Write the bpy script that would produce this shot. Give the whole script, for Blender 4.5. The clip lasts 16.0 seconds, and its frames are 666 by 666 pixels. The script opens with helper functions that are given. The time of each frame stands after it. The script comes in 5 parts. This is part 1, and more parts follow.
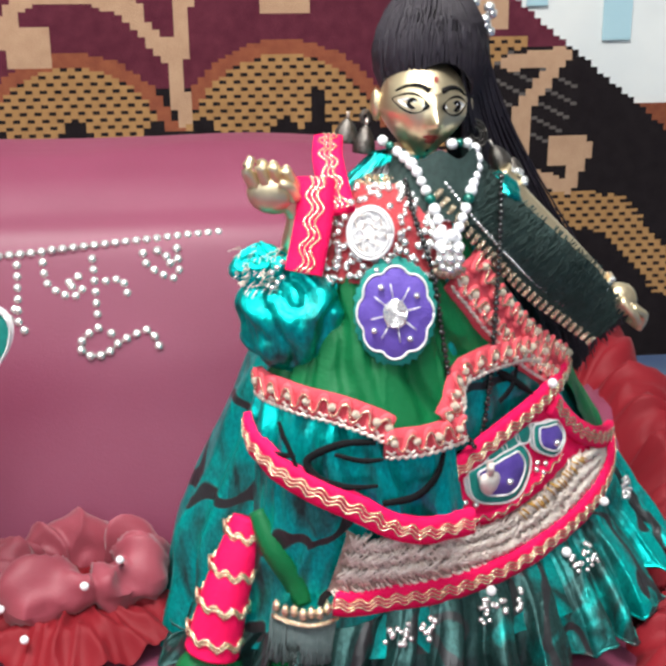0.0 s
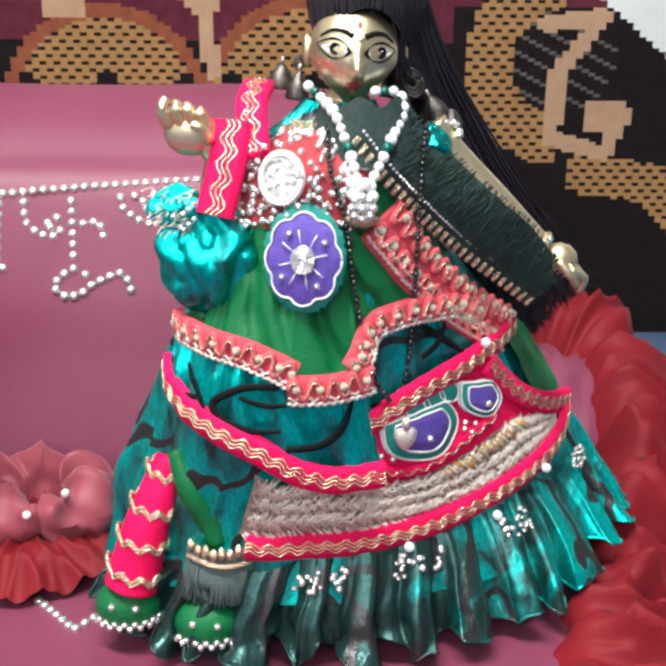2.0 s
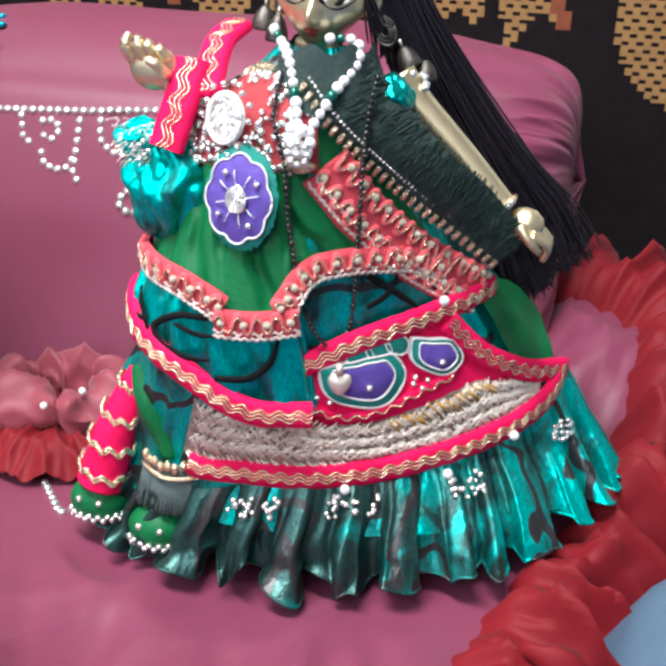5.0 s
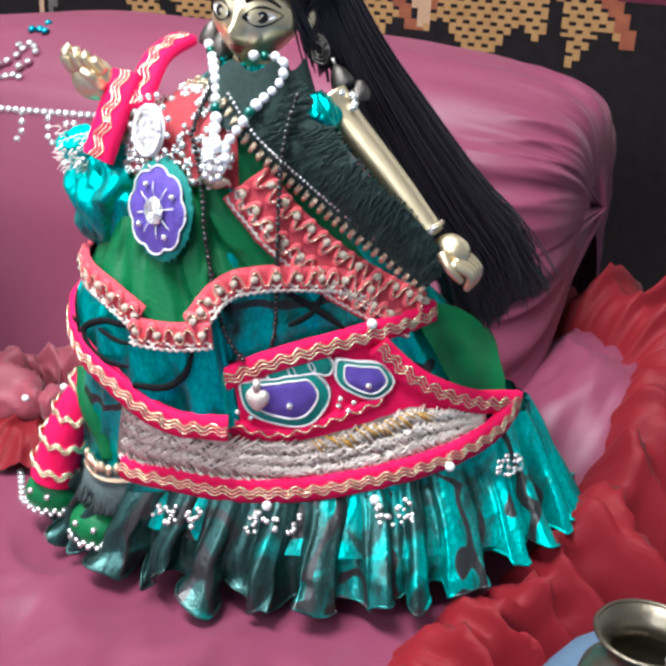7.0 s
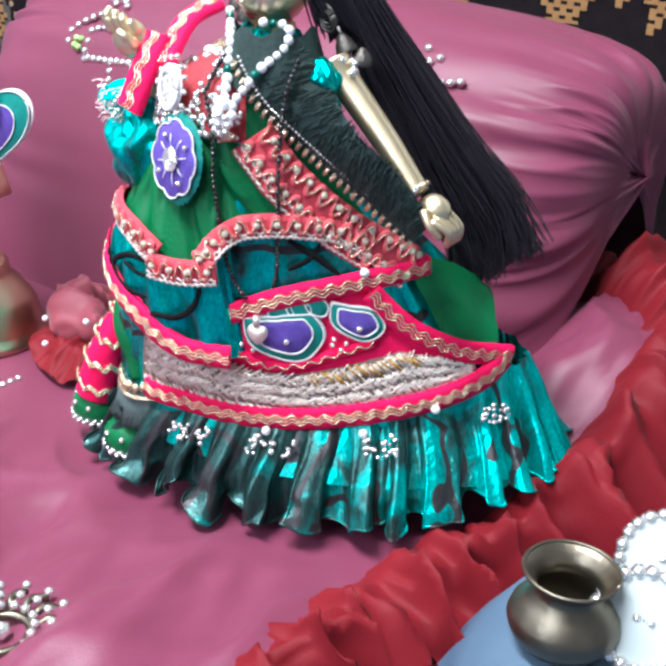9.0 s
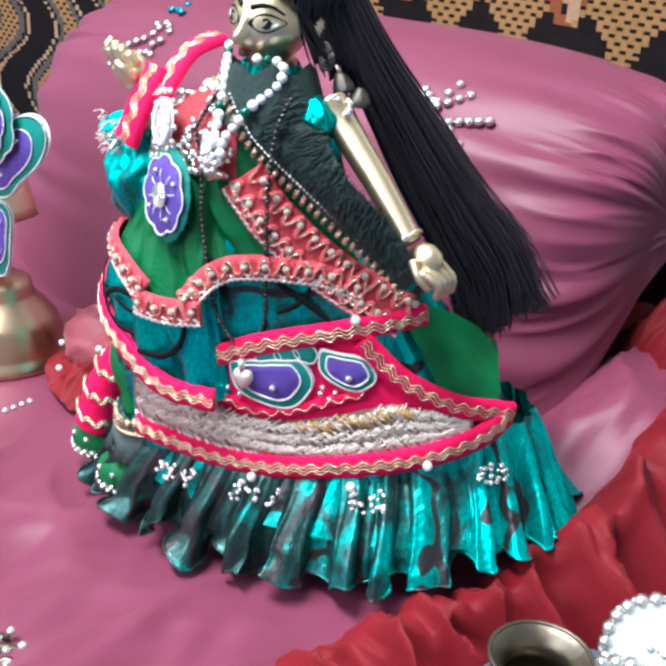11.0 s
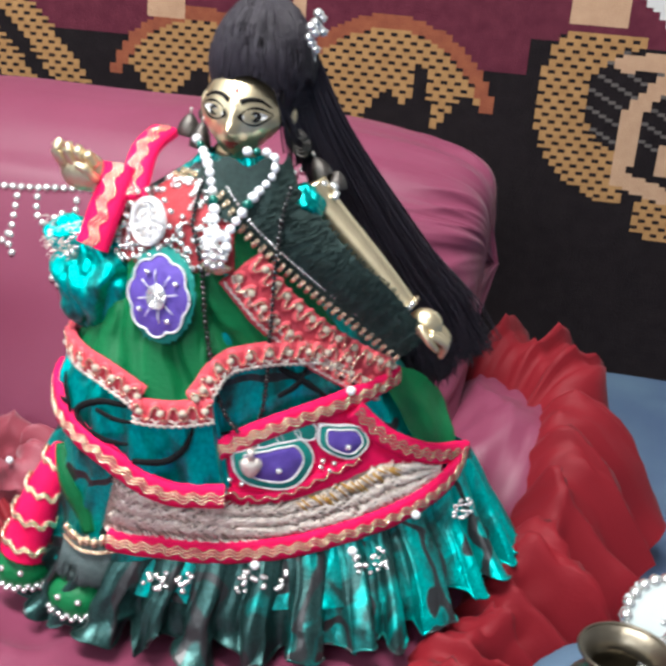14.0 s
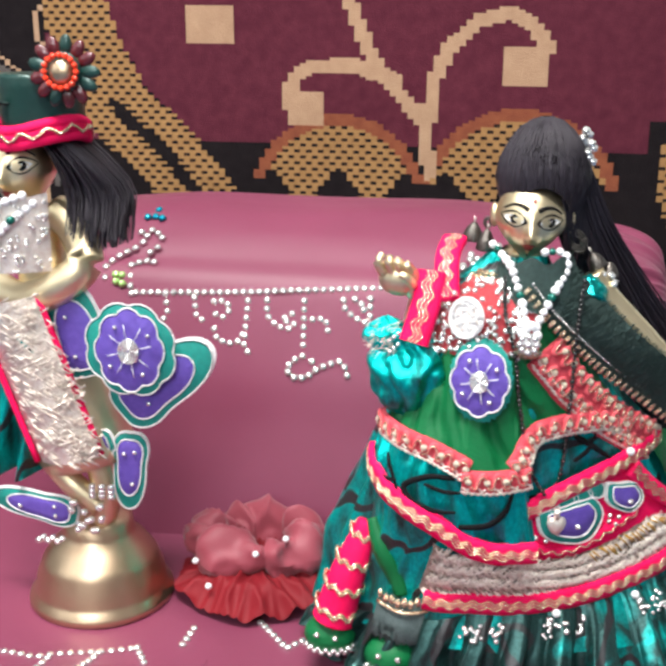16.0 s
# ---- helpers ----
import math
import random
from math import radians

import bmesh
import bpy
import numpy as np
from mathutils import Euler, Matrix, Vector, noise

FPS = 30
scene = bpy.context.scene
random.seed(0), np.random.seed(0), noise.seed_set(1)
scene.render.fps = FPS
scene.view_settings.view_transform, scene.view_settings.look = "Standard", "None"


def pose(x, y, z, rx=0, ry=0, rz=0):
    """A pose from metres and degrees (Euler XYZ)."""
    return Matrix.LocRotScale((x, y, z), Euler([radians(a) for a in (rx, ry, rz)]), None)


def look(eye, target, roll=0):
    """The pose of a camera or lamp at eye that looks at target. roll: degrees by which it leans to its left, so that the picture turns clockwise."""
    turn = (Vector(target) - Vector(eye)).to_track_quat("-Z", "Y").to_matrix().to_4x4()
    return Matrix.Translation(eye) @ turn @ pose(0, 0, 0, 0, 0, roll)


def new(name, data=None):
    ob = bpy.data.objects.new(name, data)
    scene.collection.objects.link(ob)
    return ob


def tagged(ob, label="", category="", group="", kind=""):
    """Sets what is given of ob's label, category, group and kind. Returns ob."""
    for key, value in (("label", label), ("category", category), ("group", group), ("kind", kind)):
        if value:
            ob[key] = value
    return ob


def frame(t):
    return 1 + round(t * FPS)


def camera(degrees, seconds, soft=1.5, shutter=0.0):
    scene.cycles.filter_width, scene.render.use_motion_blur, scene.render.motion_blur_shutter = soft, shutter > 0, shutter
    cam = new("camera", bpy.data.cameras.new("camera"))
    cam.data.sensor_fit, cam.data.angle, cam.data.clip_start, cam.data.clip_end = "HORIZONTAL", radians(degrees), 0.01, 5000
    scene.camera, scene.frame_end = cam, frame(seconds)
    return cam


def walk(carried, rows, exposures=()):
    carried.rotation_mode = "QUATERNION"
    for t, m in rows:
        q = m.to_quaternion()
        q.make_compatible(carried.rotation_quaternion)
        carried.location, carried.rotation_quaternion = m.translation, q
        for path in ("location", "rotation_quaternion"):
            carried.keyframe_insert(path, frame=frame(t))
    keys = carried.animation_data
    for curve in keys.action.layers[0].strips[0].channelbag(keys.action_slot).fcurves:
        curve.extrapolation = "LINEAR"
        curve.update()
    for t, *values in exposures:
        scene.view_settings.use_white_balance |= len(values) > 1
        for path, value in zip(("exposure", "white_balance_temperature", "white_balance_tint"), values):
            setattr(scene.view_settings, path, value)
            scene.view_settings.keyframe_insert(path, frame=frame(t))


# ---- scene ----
from collections import defaultdict

# camera and walk
cam = camera(35.40, 16.0, soft=3.3, shutter=0.4)
walk(cam, [
    (0, look([-0.0954, -0.4558, 0.3123], [-0.0462, -0.0755, 0.1986], -0.64)),
    (0.5, look([-0.077, -0.4574, 0.3093], [-0.0306, -0.0773, 0.1937], -0.42)),
    (1, look([-0.0634, -0.4569, 0.3023], [-0.0155, -0.0762, 0.1891], -0.72)),
    (1.5, look([-0.0407, -0.4578, 0.3018], [-0.0108, -0.0778, 0.1803], -0.03)),
    (2, look([-0.0183, -0.4637, 0.3037], [-0.0098, -0.0839, 0.1786], 0.56)),
    (2.5, look([0.0032, -0.4684, 0.3054], [-0.0059, -0.0906, 0.1743], 1.07)),
    (3, look([0.0225, -0.4716, 0.3058], [-0.0058, -0.0965, 0.1699], 1.35)),
    (3.5, look([0.0477, -0.4751, 0.3098], [0.0089, -0.1026, 0.1693], 1.63)),
    (4, look([0.0739, -0.4688, 0.3094], [0.0227, -0.0999, 0.1634], 1.11)),
    (4.2, look([0.0838, -0.4662, 0.3103], [0.0251, -0.0992, 0.1625], 1.22)),
    (6.5, look([0.182, -0.4283, 0.3209], [0.0451, -0.0853, 0.1672], 3.14)),
    (7, look([0.2103, -0.4181, 0.3227], [0.0625, -0.079, 0.1706], 2.63)),
    (7.5, look([0.2348, -0.4155, 0.3293], [0.066, -0.0887, 0.1722], 2.18)),
    (8, look([0.2643, -0.4148, 0.3286], [0.0824, -0.0994, 0.1631], 2.09)),
    (8.5, look([0.2737, -0.4228, 0.3378], [0.084, -0.1154, 0.166], 2.88)),
    (9, look([0.2916, -0.4222, 0.3401], [0.0983, -0.1166, 0.169], 3.04)),
    (9.2, look([0.2953, -0.4203, 0.343], [0.0985, -0.1173, 0.1713], 3.42)),
    (11.3, look([0.3161, -0.3663, 0.3491], [0.0889, -0.0821, 0.1829], 3.62)),
    (11.5, look([0.3126, -0.3628, 0.3511], [0.0834, -0.0803, 0.1848], 3.68)),
    (12, look([0.3065, -0.3643, 0.3519], [0.0773, -0.0827, 0.1841], 3.99)),
    (12.5, look([0.2853, -0.3898, 0.3589], [0.0953, -0.0759, 0.1997], 6.02)),
    (13, look([0.2321, -0.4187, 0.3568], [0.0879, -0.0779, 0.2048], 6.46)),
    (13.5, look([0.1877, -0.4449, 0.353], [0.0845, -0.0872, 0.2067], 5.52)),
    (14, look([0.1357, -0.474, 0.3507], [0.0632, -0.1058, 0.2124], 4.65)),
    (14.5, look([0.0887, -0.4987, 0.3517], [0.0185, -0.1296, 0.2146], 3.74)),
    (15, look([0.0544, -0.5246, 0.3613], [-0.0166, -0.1522, 0.2336], 2.93)),
    (15.5, look([0.0269, -0.5511, 0.3688], [-0.0456, -0.1758, 0.2509], 1.59)),
    (16, look([-0.0005, -0.5696, 0.3738], [-0.0728, -0.1926, 0.2611], 0.42)),
], exposures=[(0, -0.22, 6500, 10), (3, -0.18, 6400, 10), (7, -0.04, 5980, 10), (9, 0.06, 5780, 10), (11.5, 0.05, 5950, 10), (12.5, 0.03, 6050, 10), (14, -0.14, 6250, 10), (16, -0.15, 6500, 10)])

# ------------------------------------------------------------------ light
world = bpy.data.worlds.new("room_sky")
world.use_nodes = True
scene.world = world
wn = world.node_tree
sky = wn.nodes.new("ShaderNodeTexSky")
sky.sky_type, sky.sun_disc, sky.sun_elevation, sky.sun_rotation = "NISHITA", False, radians(40), radians(-60)
wn.links.new(sky.outputs[0], wn.nodes["Background"].inputs[0])
wn.nodes["Background"].inputs[1].default_value = 0.1


def area(name, m, sx, sy, watts, colour):
    d = bpy.data.lights.new(name, "AREA")
    d.shape, d.size, d.size_y, d.energy, d.color = "RECTANGLE", sx, sy, watts, colour
    ob = new(name, d)
    ob.matrix_world = m
    return ob


area("window_daylight", look((-1.25, -0.9, 0.95), (0, 0, 0.1)), 1.0, 1.1, 6.5, (0.93, 0.97, 1.0))
area("front_window_daylight", look((-0.20, -1.5, 0.95), (0.0, 0, 0.12)), 0.8, 0.9, 21, (0.95, 0.98, 1.0))
area("ceiling_tube_light", look((-0.35, -0.55, 1.75), (-0.25, -0.3, 0)), 1.2, 0.25, 74, (1.0, 0.97, 0.93))


# ------------------------------------------------------------------ materials
def material(name, colour, rough=0.6, metal=0.0, colour2=None, scale=60.0, mix=0.5, bump=0.0, bump_scale=400.0, sheen=0.0, spec=0.5,
             coat=0.0, stretch=(1, 1, 1), island=0.0, aniso=0.0):
    m = bpy.data.materials.new(name)
    m.use_nodes = True
    nt = m.node_tree
    b = nt.nodes["Principled BSDF"]
    b.inputs["Base Color"].default_value = (*colour, 1)
    b.inputs["Roughness"].default_value = rough
    b.inputs["Metallic"].default_value = metal
    b.inputs["Sheen Weight"].default_value = sheen
    b.inputs["Specular IOR Level"].default_value = spec
    b.inputs["Coat Weight"].default_value = coat
    b.inputs["Anisotropic"].default_value = aniso
    co = nt.nodes.new("ShaderNodeTexCoord")
    mp = nt.nodes.new("ShaderNodeMapping")
    mp.inputs["Scale"].default_value = stretch
    nt.links.new(co.outputs["Object"], mp.inputs[0])
    if colour2:
        n = nt.nodes.new("ShaderNodeTexNoise")
        n.inputs["Scale"].default_value, n.inputs["Detail"].default_value = scale, 5
        nt.links.new(mp.outputs[0], n.inputs["Vector"])
        r = nt.nodes.new("ShaderNodeValToRGB")
        r.color_ramp.elements[0].position, r.color_ramp.elements[1].position = 0.5 - mix / 2, 0.5 + mix / 2
        r.color_ramp.elements[0].color, r.color_ramp.elements[1].color = (*colour, 1), (*colour2, 1)
        nt.links.new(n.outputs["Fac"], r.inputs[0])
        nt.links.new(r.outputs[0], b.inputs["Base Color"])
    if bump:
        n2 = nt.nodes.new("ShaderNodeTexNoise")
        n2.inputs["Scale"].default_value, n2.inputs["Detail"].default_value = bump_scale, 4
        nt.links.new(mp.outputs[0], n2.inputs["Vector"])
        bp = nt.nodes.new("ShaderNodeBump")
        bp.inputs["Strength"].default_value, bp.inputs["Distance"].default_value = bump, 0.001
        nt.links.new(n2.outputs["Fac"], bp.inputs["Height"])
        nt.links.new(bp.outputs[0], b.inputs["Normal"])
    return m


PINK = material("pink_satin", (0.165, 0.029, 0.064), 0.47, colour2=(0.20, 0.039, 0.082), scale=9, bump=0.15, bump_scale=900, sheen=0.06, spec=0.4)
RED = material("red_satin", (0.140, 0.005, 0.010), 0.6, colour2=(0.195, 0.008, 0.014), scale=14, bump=0.2, bump_scale=700, sheen=0.03, spec=0.18)
TEAL = material("teal_lame", (0.0, 0.24, 0.22), 0.24, 0.92, colour2=(0.01, 0.46, 0.43), scale=50, bump=0.9, bump_scale=150, stretch=(1, 1, 0.5))
DARK = material("dark_green_satin", (0.010, 0.032, 0.028), 0.3, 0.2, colour2=(0.015, 0.06, 0.05), scale=40, bump=0.3, bump_scale=300)
BRASS = material("brass", (0.86, 0.74, 0.50), 0.40, 1.0, colour2=(0.76, 0.63, 0.40), scale=60, bump=0.1, bump_scale=150)
HAIR = material("black_hair", (0.019, 0.014, 0.022), 0.5, bump=0.8, bump_scale=300, stretch=(6, 6, 0.3))
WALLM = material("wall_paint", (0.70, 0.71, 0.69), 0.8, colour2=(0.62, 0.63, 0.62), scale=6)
# for walls out of view, darkened to cut the light they bounce
ROOMM = material("dark_unseen_wall", (0.30, 0.31, 0.33), 0.85, colour2=(0.25, 0.26, 0.28), scale=3)
BLUE = material("blue_table_cloth", (0.022, 0.042, 0.115), 0.75, colour2=(0.080, 0.135, 0.195), scale=7, bump=0.3, bump_scale=800)
RUGM = material("rug_maroon", (0.07, 0.014, 0.025), 0.95, colour2=(0.10, 0.022, 0.035), scale=90, bump=0.8, bump_scale=700, spec=0.06)
RUGK = material("rug_black", (0.009, 0.007, 0.008), 0.95, colour2=(0.014, 0.011, 0.012), scale=90, bump=0.8, bump_scale=700, spec=0.06)
RUGT = material("rug_tan", (0.33, 0.205, 0.13), 0.95, colour2=(0.40, 0.26, 0.165), scale=90, bump=0.8, bump_scale=700, spec=0.06)
RUGO = material("rug_rust", (0.17, 0.05, 0.03), 0.95, colour2=(0.24, 0.08, 0.04), scale=90, bump=0.8, bump_scale=700, spec=0.06)


RUGY = material("rug_gold", (0.25, 0.135, 0.055), 0.95, colour2=(0.33, 0.185, 0.078), scale=90, bump=0.8, bump_scale=700, spec=0.06)
RUGG = material("rug_grey", (0.075, 0.066, 0.062), 0.95, colour2=(0.105, 0.092, 0.085), scale=90, bump=0.8, bump_scale=700, spec=0.06)
PAPER = material("poster_paper", (0.75, 0.78, 0.76), 0.6, colour2=(0.66, 0.70, 0.70), scale=14)
SKYBLUE = material("poster_blue", (0.35, 0.56, 0.64), 0.6, colour2=(0.42, 0.62, 0.68), scale=14)
TRIM = material("magenta_red_ribbon", (0.76, 0.004, 0.085), 0.65, colour2=(0.86, 0.008, 0.11), scale=120, bump=0.5, bump_scale=1500, spec=0.15)
CORAL = material("coral_lace", (0.74, 0.095, 0.125), 0.65, colour2=(0.84, 0.16, 0.18), scale=200, bump=0.6, bump_scale=1500, spec=0.2)
GOLD = material("gold_cord", (0.92, 0.80, 0.60), 0.24, 0.9, colour2=(0.76, 0.58, 0.38), scale=400, bump=0.6, bump_scale=1800)
SILVER = material("silver_thread", (0.92, 0.88, 0.82), 0.32, 0.7, colour2=(0.74, 0.63, 0.54), scale=500, bump=0.5, bump_scale=1500)
YOKE = material("dark_red_cloth", (0.34, 0.02, 0.03), 0.7, colour2=(0.42, 0.04, 0.05), scale=200, bump=0.6, bump_scale=1500)
LACEBASE = material("lace_ground", (0.55, 0.045, 0.075), 0.75, colour2=(0.64, 0.075, 0.10), scale=300, bump=0.8, bump_scale=1800)
TINSEL = material("tarnished_silver_cloth", (0.55, 0.47, 0.40), 0.45, 0.4, colour2=(0.22, 0.17, 0.14), scale=300, bump=0.8, bump_scale=1200)
CRYSTAL = material("rhinestone", (0.86, 0.86, 0.84), 0.06, 0.75, spec=1.0)
PEARL = material("white_pearl", (0.82, 0.83, 0.85), 0.18, coat=0.6)
GREEN = material("sheer_green", (0.002, 0.095, 0.028), 0.5, colour2=(0.003, 0.15, 0.046), scale=50, bump=0.4, bump_scale=500, spec=0.25)
NET = material("dark_green_net", (0.016, 0.034, 0.031), 0.65, colour2=(0.030, 0.058, 0.053), scale=500, bump=0.7, bump_scale=1500, spec=0.3)
PURPLE = material("purple_embroidery", (0.09, 0.05, 0.33), 0.6, colour2=(0.13, 0.075, 0.42), scale=300, bump=0.6, bump_scale=1400)
TEALE = material("teal_embroidery", (0.0, 0.20, 0.17), 0.6, colour2=(0.0, 0.27, 0.22), scale=300, bump=0.6, bump_scale=1400)
WHITE = material("white_cord", (0.80, 0.80, 0.80), 0.55, bump=0.5, bump_scale=1500)
BLACKB = material("black_bead", (0.012, 0.012, 0.012), 0.12, coat=0.5)
GREENB = material("green_pearl", (0.0, 0.12, 0.09), 0.15, 0.4, coat=0.5)
EYEW = material("eye_white_enamel", (0.8, 0.8, 0.78), 0.3)
EYEB = material("black_enamel", (0.006, 0.005, 0.005), 0.6, spec=0.2)
LIPS = material("red_enamel", (0.25, 0.04, 0.03), 0.4)
BRONZE = material("old_brass", (0.22, 0.19, 0.14), 0.38, 0.95, colour2=(0.13, 0.115, 0.09), scale=50, bump=0.2, bump_scale=300)
ENAMEL = material("white_enamel", (0.55, 0.62, 0.61), 0.25, colour2=(0.50, 0.57, 0.56), scale=30, coat=0.3)
THREAD = material("grey_green_thread", (0.055, 0.085, 0.085), 0.6, colour2=(0.09, 0.125, 0.125), scale=500, bump=0.5, bump_scale=1500)
OXIDE = material("oxidised_silver", (0.17, 0.155, 0.14), 0.38, 0.9, colour2=(0.08, 0.072, 0.066), scale=300, bump=0.5, bump_scale=900)
GARNET = material("dark_red_glass", (0.085, 0.010, 0.014), 0.2, coat=0.3)
ROSE = material("rose_pink_satin", (0.24, 0.034, 0.053), 0.55, colour2=(0.29, 0.046, 0.070), scale=20, bump=0.2, bump_scale=700, sheen=0.2)
COPPER = material("aged_brass", (0.66, 0.50, 0.33), 0.36, 1.0, colour2=(0.52, 0.38, 0.25), scale=30, bump=0.15, bump_scale=200)


def lame(name, share, drift=0.0, rings=8.0, printed=True):
    """Metallic cloth with its sheen painted in, grey-green to bright teal in patches (share: how far teal prevails,
    drift: more of it along x), with black brush strokes printed on it.
    """
    m = material(name, (0.0, 0.19, 0.175), 0.33, 0.85, bump=1.0, bump_scale=230, stretch=(1, 1, 0.4))
    nt = m.node_tree
    b = nt.nodes["Principled BSDF"]
    co = nt.nodes.new("ShaderNodeTexCoord")

    def add(kind, **values):
        n = nt.nodes.new(kind)
        for key, val in values.items():
            n.inputs[key.replace("_", " ")].default_value = val
        return n

    def mathn(op, a, c):
        n = nt.nodes.new("ShaderNodeMath")
        n.operation = op
        for k, val in enumerate((a, c)):
            if isinstance(val, (int, float)):
                n.inputs[k].default_value = val
            else:
                nt.links.new(val, n.inputs[k])
        return n.outputs[0]

    mp = nt.nodes.new("ShaderNodeMapping")
    mp.inputs["Scale"].default_value = (1, 1, 0.42)
    nt.links.new(co.outputs["Object"], mp.inputs[0])
    # teal patches paint in the light that folds would catch
    patchn = add("ShaderNodeTexNoise", Scale=62.0, Detail=3.0, Distortion=0.6)
    nt.links.new(mp.outputs[0], patchn.inputs["Vector"])
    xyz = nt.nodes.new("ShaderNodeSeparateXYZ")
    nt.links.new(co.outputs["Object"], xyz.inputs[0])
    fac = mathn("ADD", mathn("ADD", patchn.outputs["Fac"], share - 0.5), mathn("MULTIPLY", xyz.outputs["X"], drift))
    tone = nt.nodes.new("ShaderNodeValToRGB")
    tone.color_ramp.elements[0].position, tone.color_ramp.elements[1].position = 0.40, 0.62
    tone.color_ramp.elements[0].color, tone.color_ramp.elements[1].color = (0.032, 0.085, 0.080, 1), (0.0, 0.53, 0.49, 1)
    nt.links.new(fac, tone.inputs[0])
    # fine grain of brightness, colouring in the sparkle of the threads
    grain = add("ShaderNodeTexNoise", Scale=900.0, Detail=2.0)
    nt.links.new(mp.outputs[0], grain.inputs["Vector"])
    dim = nt.nodes.new("ShaderNodeHueSaturation")
    nt.links.new(mathn("ADD", mathn("MULTIPLY", grain.outputs["Fac"], 1.3), 0.35), dim.inputs["Value"])
    nt.links.new(tone.outputs[0], dim.inputs["Color"])
    if not printed:
        nt.links.new(dim.outputs[0], b.inputs["Base Color"])
        return m
    w = add("ShaderNodeTexWave", Scale=rings, Distortion=6.0, Detail=1.0, Detail_Scale=2.2)
    w.wave_type, w.rings_direction = "RINGS", "SPHERICAL"
    nt.links.new(co.outputs["Object"], w.inputs["Vector"])
    ink = nt.nodes.new("ShaderNodeValToRGB")
    ink.color_ramp.elements[0].position, ink.color_ramp.elements[1].position = 0.04, 0.065
    nt.links.new(w.outputs["Fac"], ink.inputs[0])
    mx = nt.nodes.new("ShaderNodeMix")
    mx.data_type = "RGBA"
    nt.links.new(ink.outputs[0], mx.inputs["Factor"])
    mx.inputs["A"].default_value = (0.016, 0.017, 0.019, 1)
    nt.links.new(dim.outputs[0], mx.inputs["B"])
    nt.links.new(mx.outputs["Result"], b.inputs["Base Color"])
    nt.links.new(mathn("MULTIPLY", ink.outputs[0], 0.78), b.inputs["Metallic"])
    return m


LAME = lame("teal_lame_print", 0.57, 0.0, 11.0)
PLAINLAME = lame("teal_lame_plain", 0.63, printed=False)
# same cloth for the ruffle; its dark-to-bright sheen is graded into the colour
HEMM = lame("sheen_graded_lame_print", 0.25, 3.1, 13.0)
INK = material("black_print", (0.006, 0.007, 0.008), 0.85, colour2=(0.010, 0.011, 0.012), scale=300, bump=0.4, bump_scale=900, spec=0.1)
YARN = material("ochre_thread", (0.50, 0.27, 0.04), 0.5, colour2=(0.62, 0.36, 0.06), scale=400)


# ------------------------------------------------------------------ builders
def obj(name, bm, mats, parent=None, label="", smooth=True):
    me = bpy.data.meshes.new(name)
    bm.to_mesh(me)
    bm.free()
    for m in mats if isinstance(mats, (list, tuple)) else [mats]:
        me.materials.append(m)
    if smooth:
        me.polygons.foreach_set("use_smooth", [True] * len(me.polygons))
    ob = new(name, me)
    if parent:
        ob.parent = parent
    if label:
        tagged(ob, label)
    return ob


part = obj


def grid_bm(fn, nu, nv, closed=False, bm=None, mat=0):
    """A sheet from fn(u, v), u and v from 0 to 1; closed joins the ends of u."""
    bm = bm or bmesh.new()
    cols = nu if closed else nu + 1
    vs = [[bm.verts.new(fn(i / nu, j / nv)) for j in range(nv + 1)] for i in range(cols)]
    for i in range(nu):
        a, b = vs[i], vs[(i + 1) % cols]
        for j in range(nv):
            f = bm.faces.new((a[j], b[j], b[j + 1], a[j + 1]))
            f.material_index = mat
    return bm


def curve_at(pts, t):
    """A smooth curve through pts (Catmull-Rom), t from 0 to 1."""
    n = len(pts) - 1
    k = min(int(t * n), n - 1)
    f = t * n - k
    p0, p1, p2, p3 = (Vector(pts[max(0, min(n, k + d))]) for d in (-1, 0, 1, 2))
    return 0.5 * (2 * p1 + (p2 - p0) * f + (2 * p0 - 5 * p1 + 4 * p2 - p3) * f * f + (3 * p1 - p0 - 3 * p2 + p3) * f ** 3)


def ease(t):
    t = max(0.0, min(1.0, t))
    return t * t * (3 - 2 * t)


def table(rows, z):
    """The row of numbers at height z, smoothly between the rows given."""
    zs = [r[0] for r in rows]
    return [float(np.interp(z, zs, [r[k] for r in rows])) for k in range(1, len(rows[0]))]


# ------------------------------------------------------------------ setting
bm = bmesh.new()
bmesh.ops.create_grid(bm, x_segments=170, y_segments=170, size=1.0)
for v in bm.verts:
    v.co.y -= 0.2
    fold = ease((0.080 - math.hypot(v.co.x - 0.213, v.co.y + 0.064)) / 0.034)
    v.co.z = 0.0015 * noise.noise(v.co * 9) * (1 - fold) + 0.0435 * fold
ground = obj("ground", bm, BLUE)
tagged(ground, "grey-blue cloth covered platform", "ground", kind="structure")


def wall(name, x0, x1, y0, y1, z0, z1, mat):
    b = bmesh.new()
    bmesh.ops.create_cube(b, size=1)
    for v in b.verts:
        v.co = Vector((x0 + (v.co.x + .5) * (x1 - x0), y0 + (v.co.y + .5) * (y1 - y0), z0 + (v.co.z + .5) * (z1 - z0)))
    return tagged(obj(name, b, mat, smooth=False), "plain painted room wall", "wall", kind="structure")


wall("wall_north", -1.5, 1.5, 0.80, 0.86, -0.02, 2.0, WALLM)
# unseen walls and ceiling added to close the room; dark walls dim reflections
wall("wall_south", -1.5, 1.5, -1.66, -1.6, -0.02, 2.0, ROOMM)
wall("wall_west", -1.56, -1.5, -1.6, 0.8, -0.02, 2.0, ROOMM)
